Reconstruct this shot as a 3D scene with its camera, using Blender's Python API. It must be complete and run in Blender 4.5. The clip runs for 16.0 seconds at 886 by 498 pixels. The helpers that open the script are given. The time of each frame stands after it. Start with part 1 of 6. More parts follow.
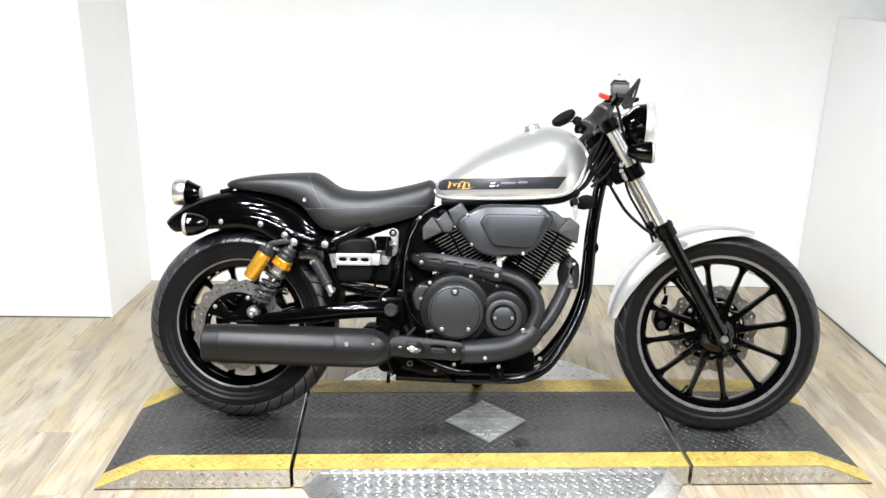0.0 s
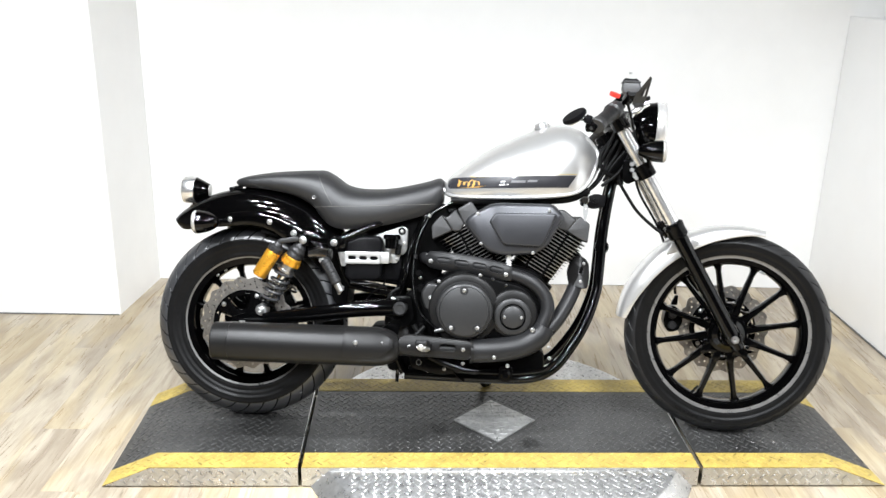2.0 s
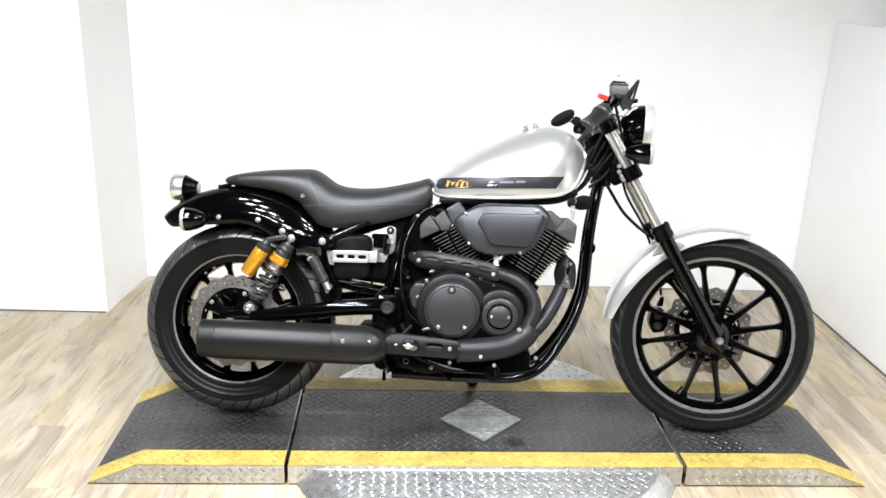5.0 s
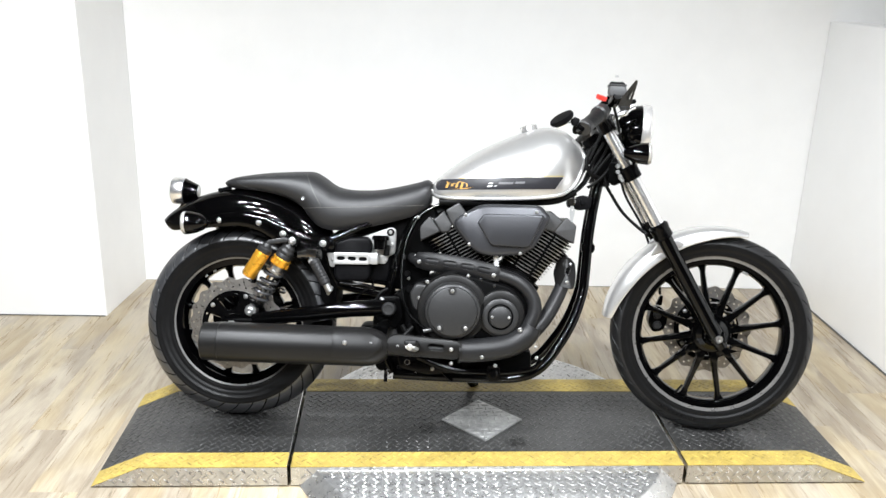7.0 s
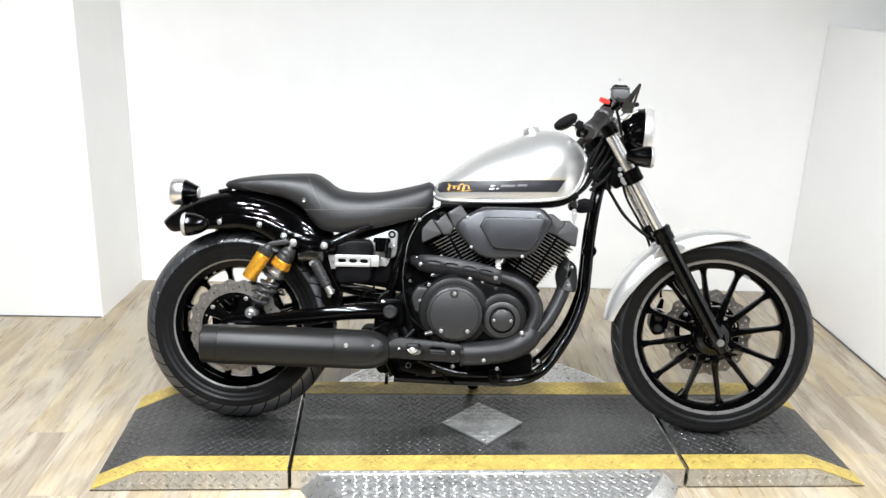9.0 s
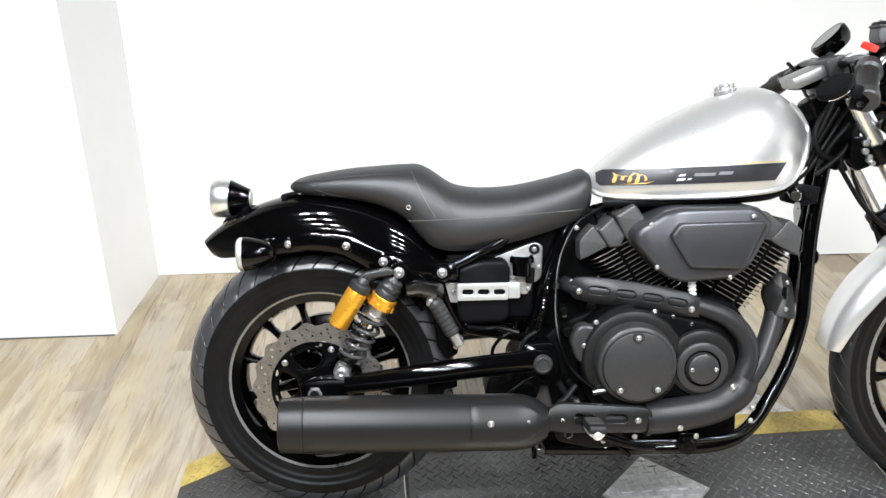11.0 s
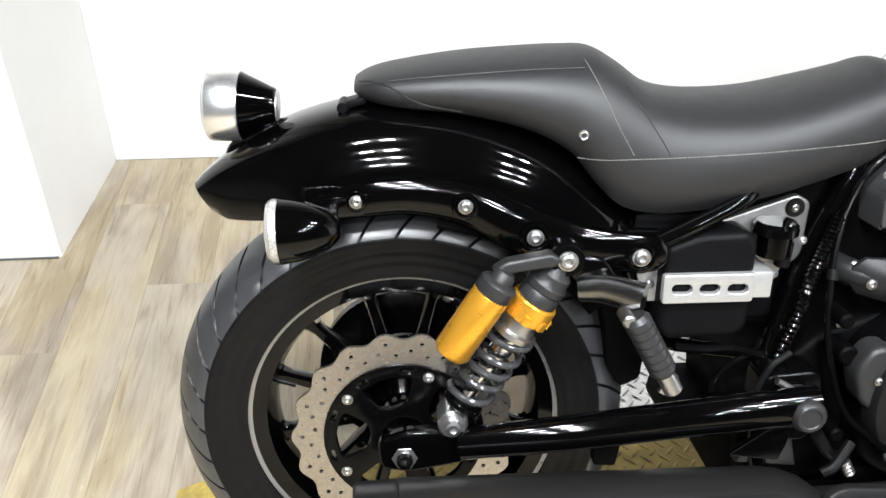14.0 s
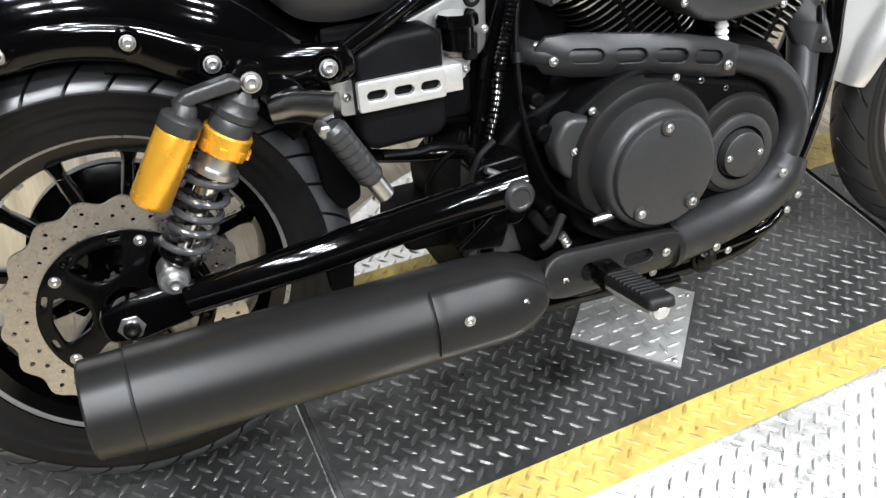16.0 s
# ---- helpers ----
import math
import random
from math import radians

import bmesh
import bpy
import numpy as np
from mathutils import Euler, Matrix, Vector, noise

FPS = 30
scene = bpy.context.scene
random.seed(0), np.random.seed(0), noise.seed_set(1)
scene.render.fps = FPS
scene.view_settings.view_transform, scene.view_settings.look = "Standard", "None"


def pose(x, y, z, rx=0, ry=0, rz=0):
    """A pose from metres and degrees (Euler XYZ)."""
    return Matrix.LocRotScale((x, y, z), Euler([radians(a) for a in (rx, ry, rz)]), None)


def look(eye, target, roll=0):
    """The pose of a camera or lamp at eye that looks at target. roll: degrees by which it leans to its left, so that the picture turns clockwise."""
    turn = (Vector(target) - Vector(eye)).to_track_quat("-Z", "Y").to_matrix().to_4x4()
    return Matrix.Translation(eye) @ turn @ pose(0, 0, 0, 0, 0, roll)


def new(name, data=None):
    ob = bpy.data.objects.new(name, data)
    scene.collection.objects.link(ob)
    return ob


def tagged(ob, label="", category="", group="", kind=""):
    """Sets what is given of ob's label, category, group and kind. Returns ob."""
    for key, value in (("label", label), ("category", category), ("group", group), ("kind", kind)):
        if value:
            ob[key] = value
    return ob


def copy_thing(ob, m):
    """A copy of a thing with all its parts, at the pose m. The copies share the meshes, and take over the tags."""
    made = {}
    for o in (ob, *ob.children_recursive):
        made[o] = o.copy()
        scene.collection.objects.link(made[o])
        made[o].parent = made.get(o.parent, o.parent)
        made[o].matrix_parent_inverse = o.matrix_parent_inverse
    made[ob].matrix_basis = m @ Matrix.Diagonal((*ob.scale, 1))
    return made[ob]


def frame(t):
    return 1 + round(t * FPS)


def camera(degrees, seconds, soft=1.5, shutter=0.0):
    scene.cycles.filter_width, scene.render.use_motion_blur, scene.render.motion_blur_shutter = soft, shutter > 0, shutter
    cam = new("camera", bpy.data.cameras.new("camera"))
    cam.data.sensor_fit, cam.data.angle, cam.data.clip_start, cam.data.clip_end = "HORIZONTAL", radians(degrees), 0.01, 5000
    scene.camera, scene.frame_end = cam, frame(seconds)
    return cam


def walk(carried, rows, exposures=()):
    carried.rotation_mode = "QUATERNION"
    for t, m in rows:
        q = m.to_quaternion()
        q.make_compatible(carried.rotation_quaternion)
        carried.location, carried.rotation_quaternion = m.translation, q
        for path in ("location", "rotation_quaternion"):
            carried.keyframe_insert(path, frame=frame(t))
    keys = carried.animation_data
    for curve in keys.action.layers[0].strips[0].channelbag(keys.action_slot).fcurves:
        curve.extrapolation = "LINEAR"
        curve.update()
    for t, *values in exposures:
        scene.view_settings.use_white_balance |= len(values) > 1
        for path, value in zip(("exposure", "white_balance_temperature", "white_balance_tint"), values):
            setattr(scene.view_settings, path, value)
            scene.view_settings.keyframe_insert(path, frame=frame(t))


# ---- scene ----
cam = camera(55.4, 16.0)
PATH = [
    (0, (-0.05, -2.5, 1.511), (-0.095, -0.602, 0.883), 1.2),
    (0.5, (-0.055, -2.503, 1.509), (-0.109, -0.604, 0.884), 1.4),
    (1, (-0.054, -2.497, 1.509), (-0.12, -0.601, 0.875), 1.5),
    (1.5, (-0.058, -2.495, 1.505), (-0.12, -0.596, 0.881), 1.4),
    (2, (-0.057, -2.493, 1.505), (-0.119, -0.596, 0.876), 1.3),
    (2.5, (-0.056, -2.497, 1.505), (-0.121, -0.6, 0.874), 1.1),
    (3, (-0.059, -2.494, 1.503), (-0.121, -0.596, 0.872), 1.1),
    (3.5, (-0.057, -2.489, 1.504), (-0.118, -0.594, 0.868), 0.8),
    (4, (-0.057, -2.488, 1.509), (-0.108, -0.585, 0.894), 1.2),
    (4.2, (-0.049, -2.508, 1.502), (-0.099, -0.606, 0.886), 1.9),
    (6.5, (-0.073, -2.504, 1.51), (-0.09, -0.609, 0.869), 1.8),
    (7, (-0.073, -2.518, 1.508), (-0.095, -0.618, 0.885), 1.7),
    (7.5, (-0.085, -2.523, 1.515), (-0.104, -0.624, 0.889), 1.3),
    (8, (-0.091, -2.526, 1.514), (-0.101, -0.628, 0.885), 1.5),
    (8.5, (-0.095, -2.522, 1.512), (-0.106, -0.62, 0.893), 1.9),
    (9, (-0.107, -2.507, 1.511), (-0.108, -0.606, 0.889), 2.1),
    (9.2, (-0.117, -2.501, 1.505), (-0.119, -0.6, 0.885), 2.2),
    (11.3, (-0.567, -1.452, 1.475), (-0.51, 0.366, 0.643), -1.1),
    (11.5, (-0.594, -1.333, 1.429), (-0.44, 0.489, 0.618), -0.3),
    (12, (-0.641, -1.005, 1.414), (-0.645, 0.787, 0.526), -0.4),
    (12.5, (-0.741, -0.824, 1.392), (-0.693, 0.945, 0.459), -1.4),
    (13, (-0.793, -0.768, 1.364), (-0.7, 0.984, 0.404), 0.5),
    (13.5, (-0.787, -0.759, 1.328), (-0.699, 0.941, 0.278), 1.3),
    (14, (-0.775, -0.766, 1.276), (-0.671, 0.845, 0.096), 1.7),
    (14.5, (-0.771, -0.775, 1.221), (-0.636, 0.723, -0.097), 2.1),
    (15, (-0.769, -0.792, 1.184), (-0.606, 0.624, -0.219), 1.8),
    (15.5, (-0.745, -0.802, 1.184), (-0.412, 0.613, -0.19), 2.1),
    (16, (-0.69, -0.819, 1.192), (-0.118, 0.537, -0.163), 2.2),
]
walk(cam, [(t, look(eye, target, roll)) for t, eye, target, roll in PATH],
     [(0, 0.0), (4.2, 0.0), (6.5, -0.08), (9.2, -0.12), (11.3, 0.0), (12.0, -0.12), (12.5, -0.18), (13.0, -0.16), (13.5, -0.08), (14.0, 0.0), (16.0, 0.0)])

# ---- light: a white showroom bay under rows of ceiling panels ----
world = bpy.data.worlds.new("world")
world.use_nodes = True
world.node_tree.nodes["Background"].inputs[0].default_value = (1.0, 0.99, 0.97, 1)
world.node_tree.nodes["Background"].inputs[1].default_value = 0.05
scene.world = world

# ---- materials ----
def material(name, base, rough=0.5, metal=0.0, vary=0.08, scale=40.0, bump=0.0, bump_scale=300.0, stain=0.0, stain_scale=4.0,
             coat=0.0, rough_vary=0.05, random_tone=0.0, ior=1.5, alpha_glass=0.0):
    """A principled surface with fine grain, broad stains and relief at real-world size."""
    m = bpy.data.materials.new(name)
    m.use_nodes = True
    nt = m.node_tree
    b = nt.nodes["Principled BSDF"]
    co = nt.nodes.new("ShaderNodeTexCoord").outputs["Object"]

    def noisy(sc, detail=5.0, rough_=0.6):
        n = nt.nodes.new("ShaderNodeTexNoise")
        n.inputs["Scale"].default_value, n.inputs["Detail"].default_value, n.inputs["Roughness"].default_value = sc, detail, rough_
        nt.links.new(co, n.inputs["Vector"])
        return n.outputs["Fac"]

    def ramp(fac, lo, hi):
        r = nt.nodes.new("ShaderNodeMapRange")
        r.inputs["From Min"].default_value, r.inputs["From Max"].default_value = 0.3, 0.7
        r.inputs["To Min"].default_value, r.inputs["To Max"].default_value = lo, hi
        nt.links.new(fac, r.inputs["Value"])
        return r.outputs["Result"]

    def times(a, b_):
        n = nt.nodes.new("ShaderNodeMath")
        n.operation = "MULTIPLY"
        nt.links.new(a, n.inputs[0])
        nt.links.new(b_, n.inputs[1])
        return n.outputs[0]

    tone = ramp(noisy(scale), 1 - vary, 1 + vary)
    if stain:
        tone = times(tone, ramp(noisy(stain_scale, 6.0, 0.65), 1 - stain, 1 + 0.4 * stain))
    if random_tone:
        info = nt.nodes.new("ShaderNodeObjectInfo")
        r = nt.nodes.new("ShaderNodeMapRange")
        r.inputs["To Min"].default_value, r.inputs["To Max"].default_value = 1 - random_tone, 1 + random_tone
        nt.links.new(info.outputs["Random"], r.inputs["Value"])
        tone = times(tone, r.outputs["Result"])
    mix = nt.nodes.new("ShaderNodeVectorMath")
    mix.operation = "SCALE"
    mix.inputs[0].default_value = base
    nt.links.new(tone, mix.inputs["Scale"])
    nt.links.new(mix.outputs[0], b.inputs["Base Color"])
    nt.links.new(ramp(noisy(scale * 0.7), max(0.02, rough - rough_vary), min(1, rough + rough_vary)), b.inputs["Roughness"])
    b.inputs["Metallic"].default_value = metal
    b.inputs["IOR"].default_value = ior
    b.inputs["Coat Weight"].default_value = coat
    b.inputs["Coat Roughness"].default_value = 0.04
    if bump:
        n = nt.nodes.new("ShaderNodeBump")
        n.inputs["Strength"].default_value, n.inputs["Distance"].default_value = bump, 0.001
        nt.links.new(noisy(bump_scale, 3.0), n.inputs["Height"])
        nt.links.new(n.outputs[0], b.inputs["Normal"])
    return m


def wood_material():
    """Washed plank: tan and grey-brown figure, fine pores, dark splits and small knots, along y."""
    m = bpy.data.materials.new("washed oak plank")
    m.use_nodes = True
    nt = m.node_tree
    b = nt.nodes["Principled BSDF"]
    L = nt.links.new
    co = nt.nodes.new("ShaderNodeTexCoord").outputs["Object"]
    info = nt.nodes.new("ShaderNodeObjectInfo")
    shift = nt.nodes.new("ShaderNodeVectorMath")
    shift.operation = "MULTIPLY"
    L(info.outputs["Random"], shift.inputs[0])
    shift.inputs[1].default_value = (37.0, 91.0, 13.0)
    add = nt.nodes.new("ShaderNodeVectorMath")
    L(co, add.inputs[0])
    L(shift.outputs[0], add.inputs[1])

    def stretched(sx, sy):
        mp = nt.nodes.new("ShaderNodeMapping")
        mp.inputs["Scale"].default_value = (sx, sy, 1)
        L(add.outputs[0], mp.inputs["Vector"])
        return mp.outputs[0]

    def grain(sx, sy, detail, dist):
        n = nt.nodes.new("ShaderNodeTexNoise")
        n.inputs["Scale"].default_value, n.inputs["Detail"].default_value = 1.0, detail
        n.inputs["Distortion"].default_value = dist
        L(stretched(sx, sy), n.inputs["Vector"])
        return n.outputs["Fac"]

    def between(fac, a, z, lo=0.0, hi=1.0):
        r = nt.nodes.new("ShaderNodeMapRange")
        r.interpolation_type = "SMOOTHSTEP"
        r.inputs["From Min"].default_value, r.inputs["From Max"].default_value = a, z
        r.inputs["To Min"].default_value, r.inputs["To Max"].default_value = lo, hi
        L(fac, r.inputs["Value"])
        return r.outputs[0]

    def blend(fac, a, z):
        x = nt.nodes.new("ShaderNodeMix")
        x.data_type = "RGBA"
        L(fac, x.inputs["Factor"])
        for sock, v in ((x.inputs["A"], a), (x.inputs["B"], z)):
            if isinstance(v, tuple):
                sock.default_value = (*v, 1)
            else:
                L(v, sock)
        return x.outputs["Result"]

    def maths(op, a, z):
        x = nt.nodes.new("ShaderNodeMath")
        x.operation = op
        for i, v in enumerate((a, z)):
            if isinstance(v, float):
                x.inputs[i].default_value = v
            else:
                L(v, x.inputs[i])
        return x.outputs[0]

    broad, patchy, streak, fine = grain(9, 2.0, 8, 1.6), grain(4.5, 1.1, 5, 0.8), grain(48, 3.2, 7, 1.1), grain(260, 14, 4, 0.3)
    lean = maths("ADD", maths("MULTIPLY", info.outputs["Random"], 0.10), -0.05)
    figure = maths("ADD", maths("ADD", maths("MULTIPLY", broad, 0.72), maths("MULTIPLY", streak, 0.28)), lean)
    tone = blend(between(figure, 0.37, 0.63), (0.234, 0.190, 0.138), (0.385, 0.333, 0.255))
    tan = blend(between(figure, 0.38, 0.63), (0.292, 0.228, 0.140), (0.405, 0.338, 0.226))
    colour = blend(between(patchy, 0.44, 0.60), tone, tan)
    # dark splits where two stretched noises cross a narrow band
    split = between(maths("ABSOLUTE", maths("SUBTRACT", grain(26, 1.5, 6, 1.5), 0.5), 0.0), 0.0, 0.022, 1.0, 0.0)
    split = maths("MULTIPLY", split, between(grain(3.5, 1.2, 3, 0.4), 0.53, 0.66))
    knot = nt.nodes.new("ShaderNodeTexVoronoi")
    knot.inputs["Scale"].default_value = 1.0
    L(stretched(7.5, 2.4), knot.inputs["Vector"])
    spot = maths("MULTIPLY", between(maths("ADD", knot.outputs["Distance"], maths("MULTIPLY", fine, 0.05)), 0.05, 0.13, 1.0, 0.0), between(grain(2.1, 1.3, 2, 0.2), 0.50, 0.56))
    colour = blend(maths("MULTIPLY", maths("MAXIMUM", split, spot), 0.55), colour, (0.105, 0.078, 0.050))
    sc = nt.nodes.new("ShaderNodeVectorMath")
    sc.operation = "SCALE"
    L(colour, sc.inputs[0])
    L(between(fine, 0.3, 0.7, 0.91, 1.06), sc.inputs["Scale"])
    L(sc.outputs[0], b.inputs["Base Color"])
    L(between(streak, 0.3, 0.7, 0.26, 0.38), b.inputs["Roughness"])
    bp = nt.nodes.new("ShaderNodeBump")
    bp.inputs["Strength"].default_value, bp.inputs["Distance"].default_value = 0.10, 0.001
    L(streak, bp.inputs["Height"])
    L(bp.outputs[0], b.inputs["Normal"])
    return m


def glass_material(name, tint=(1, 1, 1), rough=0.02):
    m = bpy.data.materials.new(name)
    m.use_nodes = True
    b = m.node_tree.nodes["Principled BSDF"]
    b.inputs["Base Color"].default_value = (*tint, 1)
    b.inputs["Roughness"].default_value = rough
    b.inputs["Transmission Weight"].default_value = 1.0
    b.inputs["IOR"].default_value = 1.45
    return m


def glow_material(name, colour, power):
    m = bpy.data.materials.new(name)
    m.use_nodes = True
    b = m.node_tree.nodes["Principled BSDF"]
    b.inputs["Base Color"].default_value = (*colour, 1)
    b.inputs["Emission Color"].default_value = (*colour, 1)
    b.inputs["Emission Strength"].default_value = power
    return m


WALL = material("white wall paint", (0.83, 0.825, 0.81), 0.6, vary=0.015, scale=6, bump=0.12, bump_scale=220, stain=0.03, stain_scale=1.3)
# partition's white is raised in colour to make up for light it lacks
WALL_LIFTED = material("bright white laminate", (0.93, 0.928, 0.92), 0.45, vary=0.01, scale=6, bump=0.05, bump_scale=220, stain=0.015, stain_scale=1.3)
HALL = material("grey hall paint", (0.28, 0.28, 0.275), 0.8, vary=0.05, scale=3)
HALLC = material("dark ceiling paint", (0.08, 0.08, 0.08), 0.8, vary=0.05, scale=3)
CEIL = material("ceiling paint", (0.75, 0.75, 0.74), 0.8, vary=0.02)
PLANK = wood_material()
JOINT = material("floor underlay", (0.27, 0.225, 0.16), 0.8)
# stain holds real dirt, raised to put the deck's uneven light into colour
RUBBERMAT = material("black tread coating", (0.026, 0.0257, 0.0249), 0.37, ior=1.52, vary=0.3, scale=90, bump=0.3, bump_scale=500, stain=0.75, stain_scale=4.5, rough_vary=0.12)


def smudges(m, spots):
    """Dark oily smudges with ragged edges at given places of the deck: (x, y, radius)."""
    nt = m.node_tree
    L = nt.links.new
    b = nt.nodes["Principled BSDF"]
    co = nt.nodes.new("ShaderNodeTexCoord").outputs["Object"]
    n = nt.nodes.new("ShaderNodeTexNoise")
    n.inputs["Scale"].default_value, n.inputs["Detail"].default_value = 42.0, 4.0
    L(co, n.inputs["Vector"])
    tone = None
    for x, y, r in spots:
        d = nt.nodes.new("ShaderNodeVectorMath")
        d.operation = "DISTANCE"
        d.inputs[1].default_value = (x, y, 0.07)
        L(co, d.inputs[0])
        w = nt.nodes.new("ShaderNodeMath")
        w.operation = "MULTIPLY_ADD"
        w.inputs[1].default_value = 1.1 * r
        L(n.outputs["Fac"], w.inputs[0])
        L(d.outputs["Value"], w.inputs[2])
        k = nt.nodes.new("ShaderNodeMapRange")
        k.inputs["From Min"].default_value, k.inputs["From Max"].default_value = 1.1 * r, 1.6 * r
        k.inputs["To Min"].default_value, k.inputs["To Max"].default_value = 0.30, 1.0
        L(w.outputs[0], k.inputs["Value"])
        if tone is None:
            tone = k.outputs[0]
        else:
            t = nt.nodes.new("ShaderNodeMath")
            t.operation = "MULTIPLY"
            L(tone, t.inputs[0])
            L(k.outputs[0], t.inputs[1])
            tone = t.outputs[0]
    sc = nt.nodes.new("ShaderNodeVectorMath")
    sc.operation = "SCALE"
    L(b.inputs["Base Color"].links[0].from_socket, sc.inputs[0])
    L(tone, sc.inputs["Scale"])
    L(sc.outputs[0], b.inputs["Base Color"])


LUG = material("worn black tread lug", (0.042, 0.0416, 0.0408), 0.32, vary=0.25, scale=120, stain=0.65, stain_scale=5, rough_vary=0.1)
for coat in (RUBBERMAT, LUG):
    smudges(coat, ((-0.144, -0.028, 0.042), (0.146, -0.123, 0.038)))
YELLOW = material("yellow safety paint", (0.41, 0.302, 0.072), 0.50, vary=0.12, scale=60, bump=0.3, bump_scale=350, stain=0.35, stain_scale=18)
YELLOWLUG = material("chipped yellow paint", (0.38, 0.280, 0.066), 0.42, vary=0.4, scale=75, stain=0.5, stain_scale=22)
ALU = material("brushed tread aluminium", (0.68, 0.676, 0.668), 0.32, 0.88, vary=0.10, scale=70, stain=0.22, stain_scale=6, rough_vary=0.1, bump=0.1)
SKIRT = material("brushed skirt aluminium", (0.60, 0.595, 0.585), 0.30, 0.95, vary=0.08, scale=70, stain=0.2, stain_scale=8, rough_vary=0.08)
PATCHM = material("dull tread aluminium", (0.33, 0.33, 0.322), 0.45, 0.6, vary=0.15, scale=70, stain=0.3, stain_scale=9, rough_vary=0.1, bump=0.1)
GLOSS = material("gloss black paint", (0.0008, 0.0008, 0.0009), 0.055, vary=0.1, coat=0.0, rough_vary=0.02, ior=1.35)
SATIN = material("satin black frame paint", (0.0012, 0.0012, 0.0013), 0.2, vary=0.1, coat=0.03, ior=1.22)
SPRING = material("gloss grey spring paint", (0.034, 0.034, 0.036), 0.2, vary=0.05, ior=1.6)
MATTE = material("matt black heat paint", (0.0079, 0.0077, 0.0076), 0.37, vary=0.05, scale=8, ior=1.31, rough_vary=0.015)
HEADER = material("grey-black header coating", (0.0115, 0.0115, 0.0122), 0.40, vary=0.08, scale=30, bump=0.05, bump_scale=900, ior=1.36, rough_vary=0.02)
CASE = material("textured charcoal casting", (0.042, 0.042, 0.0425), 0.38, 0.55, vary=0.08, scale=200, bump=0.12, bump_scale=1200, ior=1.36)
HEADM = material("dark head casting", (0.060, 0.060, 0.061), 0.42, 0.4, vary=0.1, scale=200, bump=0.15, bump_scale=1200, ior=1.4)
CASE2 = material("grey head casting", (0.075, 0.076, 0.078), 0.45, 0.35, vary=0.08, scale=200, bump=0.12, bump_scale=1200)
CHARCOAL = material("charcoal metallic cover", (0.050, 0.051, 0.056), 0.36, 0.6, vary=0.06, scale=300, bump=0.08, bump_scale=1400)
BLACKPL = material("black plastic", (0.0035, 0.0035, 0.004), 0.42, vary=0.1, bump=0.1, bump_scale=700, ior=1.16)
ENGINE = material("black engine casting", (0.0015, 0.0015, 0.0016), 0.5, vary=0.15, bump=0.2, bump_scale=600, ior=1.12)
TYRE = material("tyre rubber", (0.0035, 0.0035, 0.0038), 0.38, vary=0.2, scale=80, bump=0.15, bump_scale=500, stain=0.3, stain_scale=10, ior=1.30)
# front copy of the tread rubber, darkened for the weaker light there
TREADF = material("dark tread rubber", (0.010, 0.010, 0.0105), 0.42, vary=0.2, scale=60, bump=0.15, bump_scale=500, stain=0.3, stain_scale=8, ior=1.38)
# rear copy, paler and shinier to stand for wall light on the tread
TREAD = material("dusty tread rubber", (0.026, 0.027, 0.030), 0.38, vary=0.12, scale=60, bump=0.15, bump_scale=500, stain=0.25, stain_scale=8, ior=1.9)


def moulded_rings(m, pitch=0.0155, height=0.0010):
    """Fine concentric mould lines round the axle on a tyre's sidewall."""
    nt = m.node_tree
    L = nt.links.new
    b = nt.nodes["Principled BSDF"]
    flat = nt.nodes.new("ShaderNodeVectorMath")
    flat.operation = "MULTIPLY"
    flat.inputs[1].default_value = (1, 0, 1)
    L(nt.nodes.new("ShaderNodeTexCoord").outputs["Object"], flat.inputs[0])
    ln = nt.nodes.new("ShaderNodeVectorMath")
    ln.operation = "LENGTH"
    L(flat.outputs[0], ln.inputs[0])
    k = nt.nodes.new("ShaderNodeMath")
    k.operation = "MULTIPLY"
    k.inputs[1].default_value = 2 * math.pi / pitch
    L(ln.outputs["Value"], k.inputs[0])
    sn = nt.nodes.new("ShaderNodeMath")
    sn.operation = "SINE"
    L(k.outputs[0], sn.inputs[0])
    bp = nt.nodes.new("ShaderNodeBump")
    bp.inputs["Strength"].default_value, bp.inputs["Distance"].default_value = 0.35, height
    L(sn.outputs[0], bp.inputs["Height"])
    L(b.inputs["Normal"].links[0].from_socket, bp.inputs["Normal"])
    L(bp.outputs[0], b.inputs["Normal"])


moulded_rings(TYRE)
VINYL = material("charcoal seat vinyl", (0.0110, 0.0112, 0.0122), 0.46, vary=0.08, scale=120, bump=0.35, bump_scale=1100, stain=0.12, stain_scale=9, ior=1.55, rough_vary=0.03)
THREAD = material("pale seat thread", (0.16, 0.155, 0.14), 0.7)
SILVER = material("silver metallic paint", (0.60, 0.596, 0.588), 0.3, 0.72, vary=0.03, scale=500, coat=1.0, rough_vary=0.03)
CHROME = material("chrome plate", (0.86, 0.86, 0.86), 0.14, 1.0, vary=0.02, rough_vary=0.02)
ALLOY = material("polished alloy", (0.90, 0.90, 0.90), 0.22, 0.9, vary=0.03, rough_vary=0.04)
PALECHROME = material("pale lamp ring", (0.66, 0.65, 0.635), 0.24, 0.6, vary=0.02, rough_vary=0.03)
STEEL = material("zinc bolt steel", (0.50, 0.50, 0.495), 0.36, 1.0, vary=0.06)
BRUSHED = material("brushed disc steel", (0.46, 0.435, 0.405), 0.32, 1.0, vary=0.12, scale=250, rough_vary=0.08)
